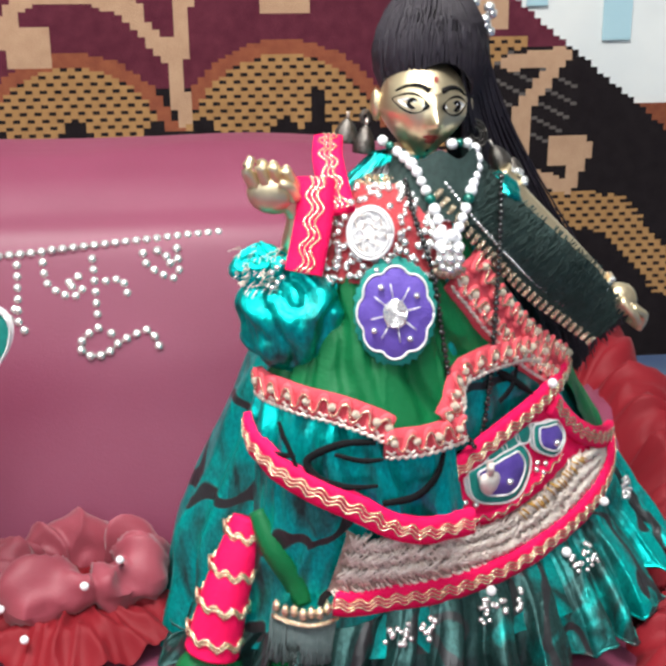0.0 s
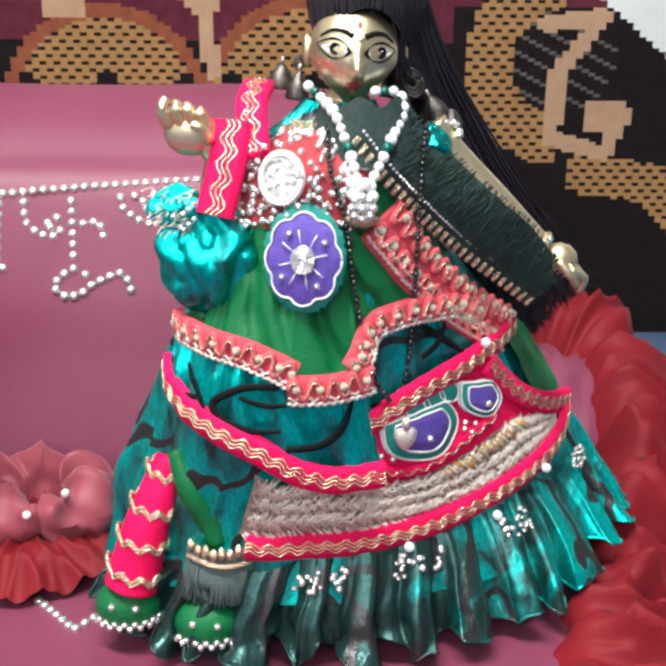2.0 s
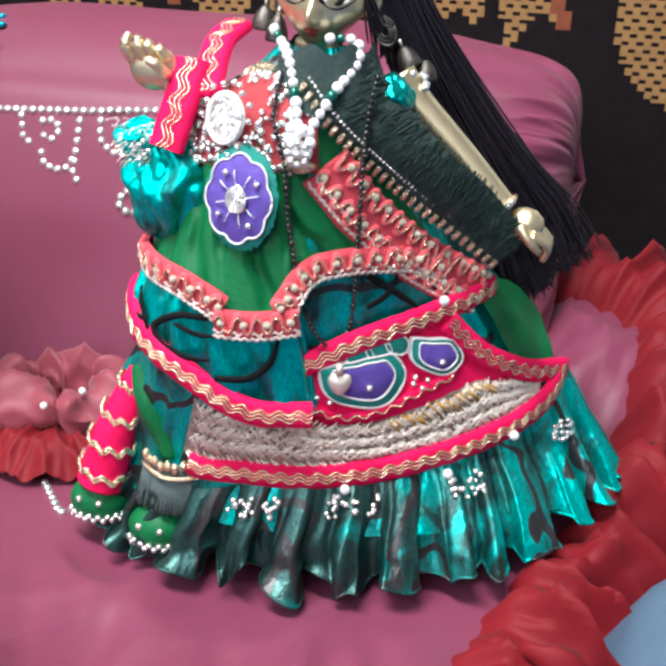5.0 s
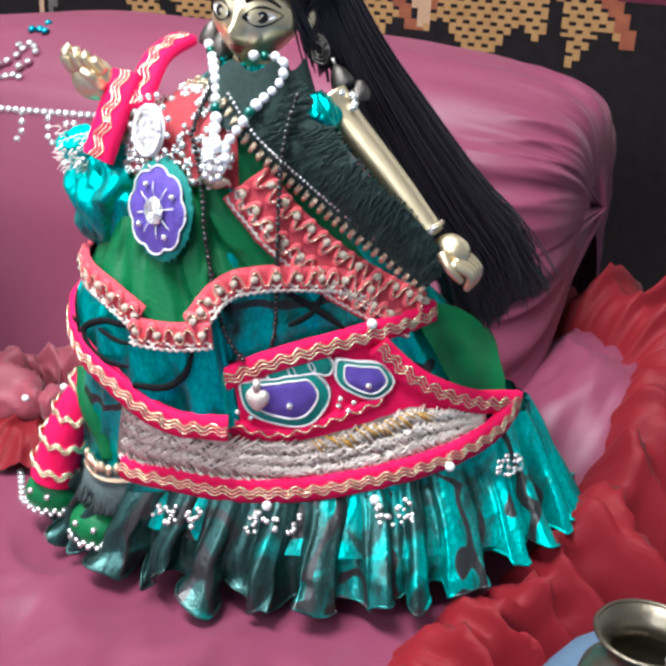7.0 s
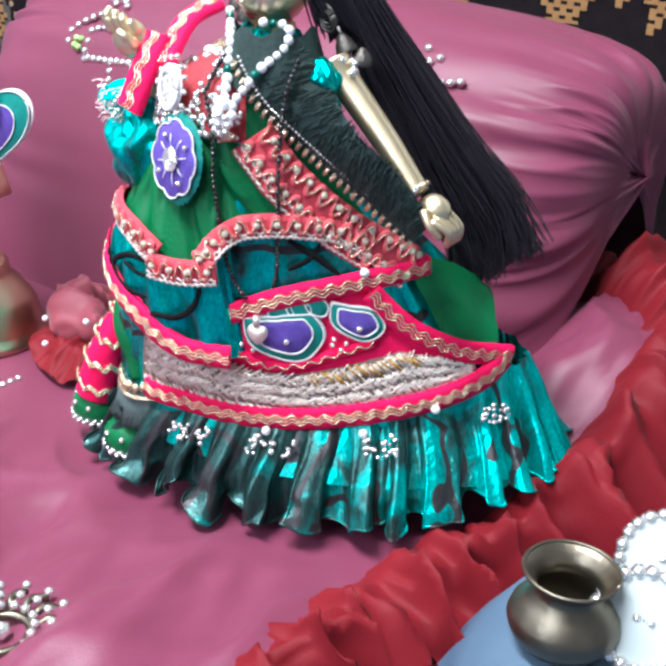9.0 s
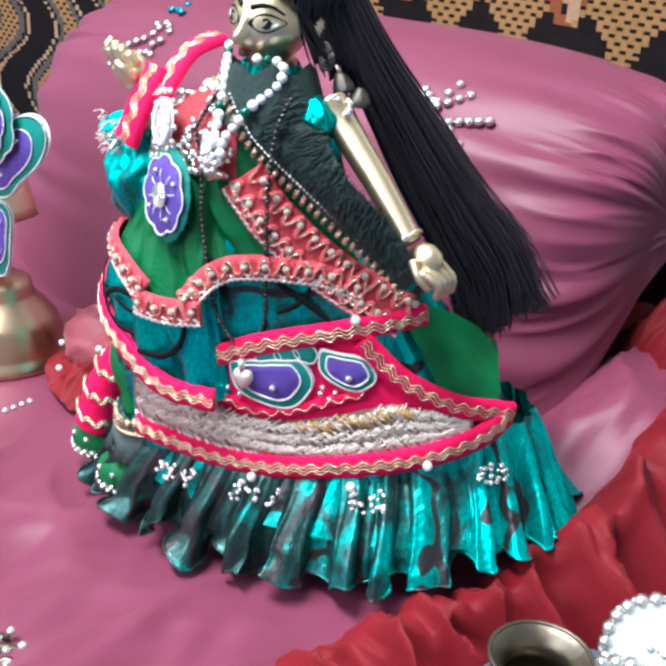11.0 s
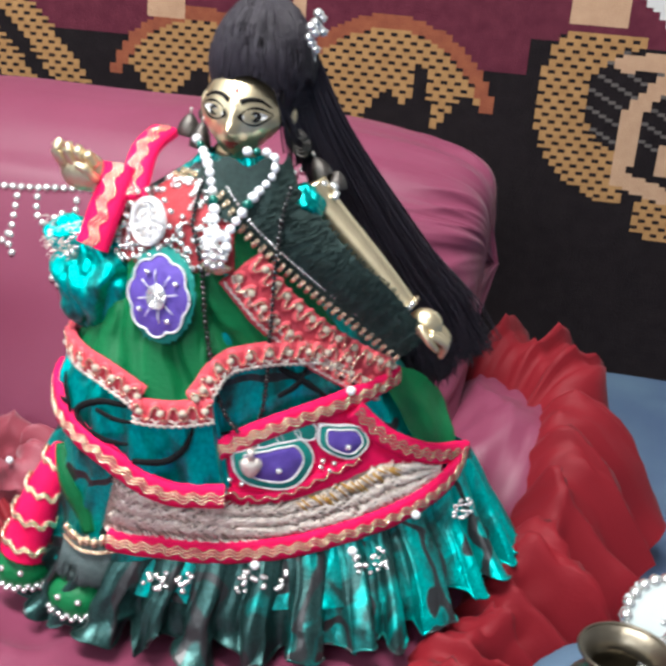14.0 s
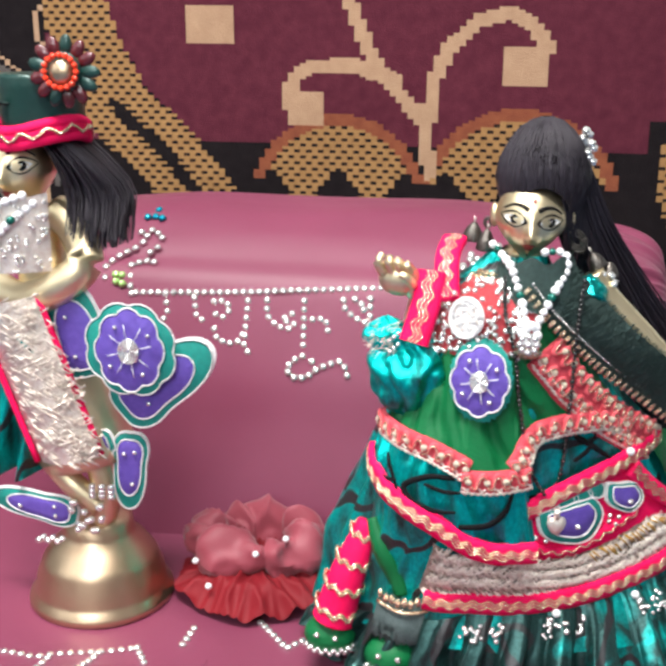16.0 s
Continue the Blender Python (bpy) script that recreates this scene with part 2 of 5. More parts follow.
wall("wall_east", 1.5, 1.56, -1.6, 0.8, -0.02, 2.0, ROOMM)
tagged(wall("ceiling", -1.5, 1.5, -1.6, 0.8, 2.0, 2.06, WALLM), "plain white ceiling", "ceiling", kind="structure")

# rug hanging behind
CW, CH = 0.006, 0.003
VINES = [((-.177, .379), (-.164, .348), (-.143, .320), (-.109, .284), (-.103, .235)), ((-.139, .324), (-.181, .338), (-.227, .335), (-.242, .322), (-.244, .298)),
         ((-.106, .284), (-.102, .325), (-.087, .356), (-.060, .380), (-.033, .387), (-.009, .376), (.004, .357)), ((-.177, .379), (-.19, .41), (-.21, .45)),
         ((.182, .277), (.232, .284), (.195, .237), (.194, .180), (.242, .167), (.258, .201)), ((-.61, .16), (-.64, .22), (-.60, .27), (-.55, .24), (-.56, .19))]
BLOCKS = [(-.245, -.208, .278, .312), (-.037, .008, .320, .356), (-.347, -.302, .358, .394), (.224, .258, .186, .212), (.13, .18, .305, .335), (-.62, -.58, .2, .23)]


def near(line, x, z):
    best = 9.0
    for (ax, az), (bx, bz) in zip(line, line[1:]):
        dx, dz = bx - ax, bz - az
        k = max(0.0, min(1.0, ((x - ax) * dx + (z - az) * dz) / (dx * dx + dz * dz)))
        best = min(best, math.hypot(x - ax - k * dx, z - az - k * dz))
    return best


def rug_colour(i, j, x, z):
    """0 maroon, 1 black, 2 tan, 3 rust."""
    comb = 1 if j % 2 == 0 and (i + j // 2) % 2 == 0 else 4
    if x < -0.50:
        k = math.sin(x * 52 + 1.6 * math.sin(z * 38) + 0.7 * math.sin(x * 17))
        return comb if k > 0.72 else 5 if k > 0.2 else 2 if -0.35 < k < -0.1 else 1
    ground = 0 if z > 0.262 + (0.03 if x > 0.1 else 0) else 1
    for x0, x1, z0, z1 in BLOCKS:
        if x0 < x < x1 and z0 < z < z1:
            return 2
    for line in VINES:
        if near(line, x, z) < 0.0068:
            return 2
    for c, r in ((-0.195, 0.079), (-0.017, 0.088), (-0.62, 0.10), (-0.8, 0.09)):
        d = math.hypot(x - c, z - 0.200)
        if z > 0.16 and d < r + 0.012:
            if d > r:
                return 3 if z > 0.225 else ground
            if z < 0.216 + 0.02 * math.cos((x - c) * 90) or (c == -0.017 and abs(x - 0.012) < 0.016 - (z - 0.2) * 0.22):
                return 1
            return comb
    d = math.hypot(x - 0.20, z - 0.245)
    if 0.045 < d < 0.088 and x < 0.20 and z < 0.30:
        return comb
    if d < 0.045:
        return 1 if (i + j) % 5 else 5
    if near(((.225, .148), (.288, .140), (.343, .079), (.42, .05)), x, z) < 0.018:
        return comb
    d = near(((-.475, .42), (-.450, .345), (-.420, .290), (-.375, .250), (-.335, .200), (-.33, .12)), x, z)
    if d < 0.036:
        return comb if d > 0.006 or z > 0.30 else 1
    if near(((-.72, .40), (-.66, .33), (-.57, .36), (-.50, .30), (-.50, .22)), x, z) < 0.012:
        return 5
    return ground


bm = bmesh.new()
x0, x1, z0, z1 = -1.26, 0.48, 0.0, 0.62
nx, nz = int((x1 - x0) / CW), int((z1 - z0) / CH)
vs = {}
for i in range(nx):
    for j in range(nz):
        x, z = x0 + (i + .5) * CW, z0 + (j + .5) * CH
        if x > 0.1875 and z > 0.33 - (x - 0.1875) * 0.777:
            continue
        q = []
        for a, b in ((i, j), (i + 1, j), (i + 1, j + 1), (i, j + 1)):
            if (a, b) not in vs:
                zz = z0 + b * CH
                vs[a, b] = bm.verts.new((x0 + a * CW, 0.46 + 0.005 * math.sin(a * 0.08) + 0.003 * noise.noise(Vector((a * .06, b * .03, 0))) + 0.0006 * (b % 2), zz))
            q.append(vs[a, b])
        bm.faces.new(q).material_index = rug_colour(i, j, x, z)
rug = obj("rug", bm, [RUGM, RUGK, RUGT, RUGO, RUGY, RUGG])
tagged(rug, "maroon and black woven rug with tan floral pattern", "rug")

poster = tagged(new("wall_poster"), "faded pale poster with light blue stripes", "poster")


def flat(name, x0, x1, z0, z1, y, mat, parent):
    b = bmesh.new()
    bmesh.ops.create_cube(b, size=1)
    for v in b.verts:
        v.co = Vector((x0 + (v.co.x + .5) * (x1 - x0), y + v.co.y * 0.003, z0 + (v.co.z + .5) * (z1 - z0)))
    return part(name, b, mat, parent, smooth=False)


flat("paper", 0.27, 0.72, 0.12, 0.62, 0.794, PAPER, poster)
for x0, x1, z0, z1 in ((0.30, 0.325, 0.33, 0.6), (0.395, 0.43, 0.29, 0.6), (0.55, 0.6, 0.3, 0.6)):
    flat("stripe", x0, x1, z0, z1, 0.790, SKYBLUE, poster)
flat("picture_patch", 0.425, 0.52, 0.13, 0.215, 0.790, RUGO, poster)

# ------------------------------------------------------------------ throne
throne = tagged(new("throne"), "pink satin padded throne with red frill", "throne")
PROFILE = [(0.070, 0.012), (0.080, 0.05), (0.096, 0.10), (0.108, 0.14), (0.130, 0.192), (0.150, 0.211), (0.178, 0.231), (0.22, 0.243),
           (0.27, 0.240), (0.33, 0.215), (0.36, 0.16), (0.37, 0.08), (0.36, 0.012)]
BX0, BX1 = -0.425, 0.101


def bolster_scale(c):
    return c ** 0.36


def bolster(u, v):
    th = (v - 0.5) * math.pi
    s, c = math.sin(th), max(0.0, math.cos(th))
    x = (BX0 + BX1) / 2 + (BX1 - BX0) / 2 * math.copysign(abs(s) ** 0.5, s)
    k = bolster_scale(c)
    p = curve_at(PROFILE, u)
    mid = 0.13 + 0.022 * ease((x - 0.0) / 0.10)
    y, z = 0.24 + (p.x - 0.24) * k, mid + (p.y - mid) * k
    w = 1 - k
    d = 0.008 * min(1, w * 1.6) ** 0.8 * math.sin(u * 74 + 5 * noise.noise(Vector((u * 11, v * 2, 0)))) * (1 - w * 0.5)
    d += 0.006 * w * noise.noise(Vector((x * 30, u * 30, 1.0)))
    if u > 0.48:
        d += 0.006 * min(1, (u - 0.48) * 12) * noise.noise(Vector((x * 8, u * 9, 1.0)))
    gather = ease((x - 0.02) / 0.085)
    d += gather * (0.0052 * ((1 - abs(noise.noise(Vector((u * 19 + 1.2 * noise.noise(Vector((u * 5, x * 12, 3))), x * 3, 11))))) ** 4 - 0.35) + 0.0022 * ((1 - abs(noise.noise(Vector((u * 41, x * 6, 17))))) ** 4 - 0.3))
    n = Vector((0, y - 0.24, z - mid))
    n = n.normalized() if n.length > 1e-6 else Vector((1, 0, 0))
    return Vector((x, y, z)) + n * d


part("backrest", grid_bm(bolster, 260, 200), PINK, throne, "rolled pink satin backrest bolster")


def seat_top(x, y):
    h = 0.019 + 0.003 * noise.noise(Vector((x * 7, y * 7, 3)))
    far = ease((-y - 0.06) / 0.06)
    h += (0.0015 + 0.005 * far) * noise.noise(Vector((x * 26 + y * 14, y * 7 - x * 5, 5))) + 0.003 * far * noise.noise(Vector((x * 60 + y * 20, y * 16, 7)))
    rid = 1 - abs(noise.noise(Vector((x * 13 + y * 7, y * 5 - x * 3, 21))))
    h += (0.001 + 0.0085 * far) * rid ** 5 + 0.003 * far * (1 - abs(noise.noise(Vector((x * 24 - y * 16, y * 11 + x * 6, 2))))) ** 5
    lump = ease((y - 0.005) / 0.14) * ease((x - 0.045) / 0.075)
    h += lump * (0.007 * (1 - abs(noise.noise(Vector((x * 22 + y * 9, y * 17 - x * 12, 4))))) ** 4 + 0.010 * noise.noise(Vector((x * 20, y * 20, 9))) + 0.006 * (1 - abs(noise.noise(Vector((x * 48 - y * 20, y * 30 + x * 20, 14))))) ** 5)
    return h + 0.006 * max(0, y) / 0.1 + 0.056 * ease((y - 0.005) / 0.14) * ease((x - 0.045) / 0.075)


def seat_edge(a):
    """The rounded outline of the seat by the angle a."""
    c, s = math.cos(a), math.sin(a)
    y = -0.05 + (0.29 if s < 0 else 0.27) * math.copysign(abs(s) ** 0.45, s)
    x = -0.17 + (0.30 if c > 0 else 0.33) * math.copysign(abs(c) ** 0.45, c)
    return Vector((x + (0.33 * max(-0.1, min(0.16, y)) if c > 0 else 0), y))


def turn_at(u):
    """Angle round the seat that keeps the steps along its outline nearly even; starts at the far end."""
    q, t = divmod((u % 1.0) * 4, 1.0)
    return math.pi + (q + t ** 2.2 / (t ** 2.2 + (1 - t) ** 2.2)) * math.pi / 2


def seat(u, v):
    e = seat_edge(turn_at(u))
    k = min(1, v / 0.85)
    x, y = -0.17 + (e.x + 0.17) * k, -0.05 + (e.y + 0.05) * k
    z = seat_top(x, y)
    t = max(0.0, (v - 0.7) / 0.3)
    z = z * (1 - 0.25 * t * t)
    if v > 0.85:
        z *= 1 - 0.95 * (v - 0.85) / 0.15
    return Vector((x, y, max(0.002, z)))


part("seat", grid_bm(seat, 320, 90, True), PINK, throne, "wrinkled pink satin seat")


EDGE = [seat_edge(turn_at(i / 3000)) for i in range(3001)]
EDGE_AT = np.cumsum([0.0] + [(q - p).length for p, q in zip(EDGE, EDGE[1:])])


def edge_at(u):
    """The point and the way out on the seat's outline, by even steps along it."""
    i = min(2995, max(4, int(np.searchsorted(EDGE_AT, u * EDGE_AT[-1]))))
    t = (EDGE[i + 4] - EDGE[i - 4]).normalized()
    return EDGE[i], Vector((t.y, -t.x))


def frill(u, v):
    e, o = edge_at(u)
    s = u * EDGE_AT[-1]
    ph = s / 0.030 * 2 * math.pi + 3.0 * noise.noise(Vector((s * 14, 0, 0)))
    f = math.sin(ph) + 0.5 * math.sin(2.1 * ph + 1)
    big = noise.noise(Vector((s * 11, 4, v)))
    w = -0.016 + v * (0.060 + 0.010 * math.sin(ph + 1) + 0.012 * big) + 0.008 * noise.noise(Vector((s * 30, v * 2, 3)))
    back = ease(e.y / 0.10) * ease((e.x - 0.05) / 0.06)
    w += back * v * 0.022
    h = seat_top(e.x, e.y) * 0.8 + 0.028 * back * math.sin(v * math.pi) ** 0.8
    fold = (1 - abs(noise.noise(Vector((e.x * 34, e.y * 34, v * 2.2))))) ** 4
    w += 0.010 * v * (fold - 0.4)
    z = h * (1 - 0.6 * v * v) + f * (0.002 + 0.0075 * v) + 0.020 * math.sin(v * math.pi) * (1 + 0.8 * big) + 0.007 * noise.noise(Vector((s * 24, v * 4, 8))) + 0.012 * (fold - 0.35) * math.sin(v * math.pi * 0.9) + 0.007 * ((1 - abs(noise.noise(Vector((e.x * 75, e.y * 75, v * 4 + 3))))) ** 4 - 0.35) * math.sin(v * 3)
    sw = 0.006 * math.cos(ph) * v
    return Vector((e.x + o.x * w - o.y * sw, e.y + o.y * w + o.x * sw, max(0.003, z)))


part("frill", grid_bm(frill, 1400, 14, True), RED, throne, "gathered red satin frill")

# ------------------------------------------------------------------ small builders
def tube(path, r, seg=6, bm=None, mat=0, ends=True):
    """A tube of radius r (a number, or a function of 0 to 1) along path."""
    bm = bm or bmesh.new()
    pts = [Vector(p) for p in path]
    n = len(pts)
    rings = []
    up = Vector((0.123, 0.31, 0.94)).normalized()
    for i, p in enumerate(pts):
        t = (pts[min(n - 1, i + 1)] - pts[max(0, i - 1)]).normalized()
        s = t.cross(up)
        s = s.normalized() if s.length > 1e-6 else Vector((1, 0, 0))
        w = s.cross(t)
        rr = r(i / (n - 1)) if callable(r) else r
        rings.append([bm.verts.new(p + (s * math.cos(k * 2 * math.pi / seg) + w * math.sin(k * 2 * math.pi / seg)) * rr) for k in range(seg)])
    for a, b in zip(rings, rings[1:]):
        for k in range(seg):
            bm.faces.new((a[k], a[(k + 1) % seg], b[(k + 1) % seg], b[k])).material_index = mat
    if ends:
        bm.faces.new(rings[0][::-1]).material_index = mat
        bm.faces.new(rings[-1]).material_index = mat
    return bm


def ball(c, r, bm=None, sub=2, mat=0, squash=(1, 1, 1), turn=None):
    bm = bm or bmesh.new()
    made = bmesh.ops.create_icosphere(bm, subdivisions=sub, radius=1)
    for v in made["verts"]:
        d = Vector((v.co.x * squash[0], v.co.y * squash[1], v.co.z * squash[2])) * r
        v.co = Vector(c) + (turn @ d if turn else d)
    for f in {f for v in made["verts"] for f in v.link_faces}:
        f.material_index = mat
    return bm


def smooth_path(pts, n):
    return [curve_at(pts, i / n) for i in range(n + 1)]


def even(pts, step):
    """Points a step apart along a line of points."""
    out, left = [Vector(pts[0])], step
    for a, b in zip(pts, pts[1:]):
        a, b = Vector(a), Vector(b)
        d = (b - a).length
        at = left
        while at <= d:
            out.append(a + (b - a) * (at / d))
            at += step
        left = at - d
    return out


def mesh_of(name, bm, mat):
    me = bpy.data.meshes.new(name)
    bm.to_mesh(me)
    bm.free()
    me.materials.append(mat)
    me.polygons.foreach_set("use_smooth", [True] * len(me.polygons))
    return me


def pieces(name, me, places, parent):
    """Objects that share one mesh; places: a point, a normal and a size each."""
    for p, nrm, size in places:
        ob = new(name, me)
        ob.matrix_world = Matrix.LocRotScale(p, Vector((0, 0, 1)).rotation_difference(nrm), Vector((size, size, size)))
        ob.parent = parent


def stone_mesh(name, mat):
    b = bmesh.new()
    bmesh.ops.create_cone(b, segments=8, radius1=1, radius2=0.55, depth=0.7, cap_ends=True)
    return mesh_of(name, b, mat)


def bead_mesh(name, mat, sub=2):
    b = bmesh.new()
    bmesh.ops.create_icosphere(b, subdivisions=sub, radius=1)
    return mesh_of(name, b, mat)


STONE = stone_mesh("rhinestone", CRYSTAL)
KNOT = bead_mesh("silver_knot", material("pale_gilt_thread", (0.90, 0.82, 0.70), 0.4, 0.1, colour2=(0.74, 0.60, 0.45), scale=500, bump=0.8, bump_scale=1500), 1)
BEAD_S, BEAD_P, BEAD_K, BEAD_G = bead_mesh("bead", CRYSTAL, 1), bead_mesh("pearl", PEARL), bead_mesh("black_bead", BLACKB, 1), bead_mesh("green_bead", GREENB)

# ------------------------------------------------------------------ rhinestone lettering on the throne
PZ, PY = [p[1] for p in PROFILE[:8]], [p[0] for p in PROFILE[:8]]


def on_back(x, z):
    fr = min(1.0, abs(x - (BX0 + BX1) / 2) / ((BX1 - BX0) / 2)) ** 2
    k = bolster_scale(math.sqrt(1 - fr * fr))
    y = float(np.interp(0.13 + (z - 0.13) / k, PZ, PY))
    y = 0.24 + (y - 0.24) * k
    dy = (float(np.interp(z + .006, PZ, PY)) - float(np.interp(z - .006, PZ, PY))) / 0.012
    nrm = Vector((0, -1, dy)).normalized()
    y -= 0.0012
    return Vector((x, y, z)), nrm


def z_top(p):
    return p.z > 0.193


STROKES = [
    [(-281, 187), (-192, 192), (-101, 198), (-80, 199)], [(-258, 187), (-255, 175), (-259, 168)], [(-236, 186), (-233, 174), (-226, 170)],
    [(-221, 184), (-213, 185), (-208, 180), (-213, 174), (-220, 176)], [(-219, 166), (-216, 159), (-207, 157), (-200, 159), (-197, 165)],
    [(-196, 186), (-196, 171), (-196, 156), (-190, 149)], [(-182, 187), (-181, 177), (-173, 170), (-164, 169)], [(-163, 179), (-170, 175), (-160, 172)]]
STROKES += [
    [(-155, 188), (-154, 173), (-153, 154)], [(-148, 176), (-139, 177), (-136, 170), (-140, 166)],
    [(-153, 152), (-161, 148), (-164, 142), (-157, 137), (-149, 138), (-142, 144), (-133, 148), (-126, 150), (-121, 145), (-120, 140)],
    [(-146, 149), (-147, 148)], [(-127, 190), (-126, 185), (-119, 179), (-110, 176)], [(-119, 191), (-111, 186), (-114, 181)], [(-108, 192), (-107, 176)]]
STROKES += [
    [(-307, 195), (-308, 202), (-298, 209), (-287, 214), (-282, 220), (-291, 223)], [(-284, 186), (-287, 195), (-288, 203), (-278, 206), (-267, 205)],
    [(-281, 224), (-271, 221), (-272, 213), (-279, 210)], [(-27, 212), (-8, 221)], [(-19, 205), (12, 210)], [(-29, 214), (-22, 224)],
    [(-39, 213), (-43, 222)], [(-16, 203), (1, 196)], [(-38, 210), (-10, 202)],
    [(-46, 212), (-40, 217), (-32, 215), (-29, 209), (-34, 203), (-43, 205), (-46, 211)]]
places = []
for st in STROKES:
    for p in even([(x / 1000, 0, z / 1000) for x, z in st], 0.0058):
        q, nrm = on_back(p.x, p.z)
        places.append((q + nrm * ((0.0026 if p.x > -0.06 or p.z > 0.2 else 0.0008) if z_top(p) else 0), nrm, 0.0033))
pieces("rhinestone", STONE, places, throne)
TEALSTONE, LIMESTONE = stone_mesh("teal_stone", material("teal_glass", (0.0, 0.30, 0.42), 0.08, 0.4)), stone_mesh("lime_stone", material("lime_glass", (0.45, 0.75, 0.25), 0.08, 0.3))
pieces("teal_stone", TEALSTONE, [(on_back(x, z)[0] + on_back(x, z)[1] * 0.003, on_back(x, z)[1], 0.0034) for x, z in ((-.289, .231), (-.283, .2315), (-.277, .231), (-.284, .2345), (-.0375, .2102))], throne)
pieces("lime_stone", LIMESTONE, [(on_back(x, z)[0] + on_back(x, z)[1] * 0.002, on_back(x, z)[1], 0.0032) for x, z in ((-.299, .197), (-.294, .197), (-.297, .193), (-.292, .192))], throne)
places = []
for st in ([(-.34, -.075), (-.27, -.085), (-.215, -.06)], [(-.235, -.07), (-.238, -.10)], [(-.215, -.06), (-.205, -.075)], [(-.15, -.02), (-.128, -.045), (-.118, -.03)],
           [(-.26, -.085), (-.262, -.11), (-.248, -.118)], [(-.188, -.035), (-.19, -.058)]):
    for p in even([(x, y, 0) for x, y in st], 0.0058):
        places.append((Vector((p.x, p.y, seat_top(p.x, p.y) + 0.001)), Vector((0, 0, 1)), 0.0028))
pieces("rhinestone", STONE, places, throne)

# ------------------------------------------------------------------ dressed figurine
LEVELS = [(0.020, .022, .010, .134, .082, 18), (0.045, .021, .008, .126, .072, 19), (0.075, .018, .003, .112, .050, 26), (0.11, .016, -.001, .105, .047, 32),
          (0.135, .008, -.005, .095, .046, 33.5), (0.155, .002, -.008, .086, .046, 33.5), (0.175, -.004, -.013, .070, .043, 33.5),
          (0.20, -.010, -.018, .052, .040, 33.5), (0.235, -.012, -.018, .043, .035, 33.5), (0.252, -.008, -.016, .020, .020, 33.5), (0.262, -.006, -.018, .012, .012, 33.5)]


def body(a, z, out=0.0):
    """A point of the gown's surface at angle a in degrees (0: its front, turning to the viewer's right) and height z, and the way out."""
    cx, cy, rx, ry, ro = table(LEVELS, z)
    c, s = math.cos(radians(ro)), math.sin(radians(ro))
    along, front = Vector((c, s, 0)), Vector((s, -c, 0))
    sa, ca = math.sin(radians(a)), math.cos(radians(a))
    nrm = (along * (sa / rx) + front * (ca / ry)).normalized()
    return Vector((cx, cy, z)) + along * (sa * rx) + front * (ca * ry) + nrm * out, nrm


def on_body(line, n, out):
    """Points, normals and sideways ways along a line of (angle, height)."""
    az = [curve_at([(a, z, 0) for a, z in line], i / n) for i in range(n + 1)]
    pn = [body(p.x, p.y, out(p.x) if callable(out) else out) for p in az]
    res = []
    for i, (p, nrm) in enumerate(pn):
        t = (pn[min(n, i + 1)][0] - pn[max(0, i - 1)][0]).normalized()
        res.append((p, nrm, nrm.cross(t).normalized()))
    return res


def length(res):
    return sum((b[0] - a[0]).length for a, b in zip(res, res[1:]))


def ribbon_bm(res, width, thick=0.0012, wobble=0.0):
    prof = [(-0.5, -thick * 2), (-0.48, thick * 0.6), (-0.2, thick), (0.2, thick), (0.48, thick * 0.6), (0.5, -thick * 2)]
    bm = bmesh.new()
    rows = []
    for i, (p, nrm, side) in enumerate(res):
        k = wobble * noise.noise(p * 120)
        rows.append([bm.verts.new(p + side * (o * width) + nrm * (h + k)) for o, h in prof])
    for a, b in zip(rows, rows[1:]):
        for j in range(5):
            bm.faces.new((a[j], b[j], b[j + 1], a[j + 1]))
    bm.faces.new(rows[0])
    bm.faces.new(rows[-1][::-1])
    return bm


def wave_cord(res, amp, step, r, lift, shift=0.0, phase=0.0, bm=None, seg=5, blunt=1.0):
    at, pts, last = 0.0, [], res[0][0]
    for p, nrm, side in res:
        at += (p - last).length
        last = p
        w = math.sin(at / step * 2 * math.pi + phase)
        pts.append(p + side * (shift + amp * math.copysign(abs(w) ** blunt, w)) + nrm * lift)
    return tube(pts, r, seg, bm)


def overskirt_out(a, lift=0.0):
    """How far the folded front of the overskirt stands off the gown at angle a."""
    return float(np.interp(a, [-110, -85, -70, -55, -45, -21.5, -18.5], [.004, .006, .008, .0105, .0125, .0135, .0030])) + lift


def proud(lift):
    return lambda a: overskirt_out(min(a, -21.5), lift)


def band(name, line, width, parent, out=0.003, mat=None, cords=3):
    """A red ribbon with a wavy gold cord sewn along its middle."""
    res = on_body(line, 300, out)
    rib = part(name, ribbon_bm(res, width, wobble=0.0008), mat or TRIM, parent)
    for k in range(cords):
        part("gold_cord", wave_cord(res, 0.0011, 0.0082, 0.00045, 0.0016, shift=(k - (cords - 1) / 2) * 0.0018, blunt=1.0), GOLD, rib, "twisted gold cord")
    return rib


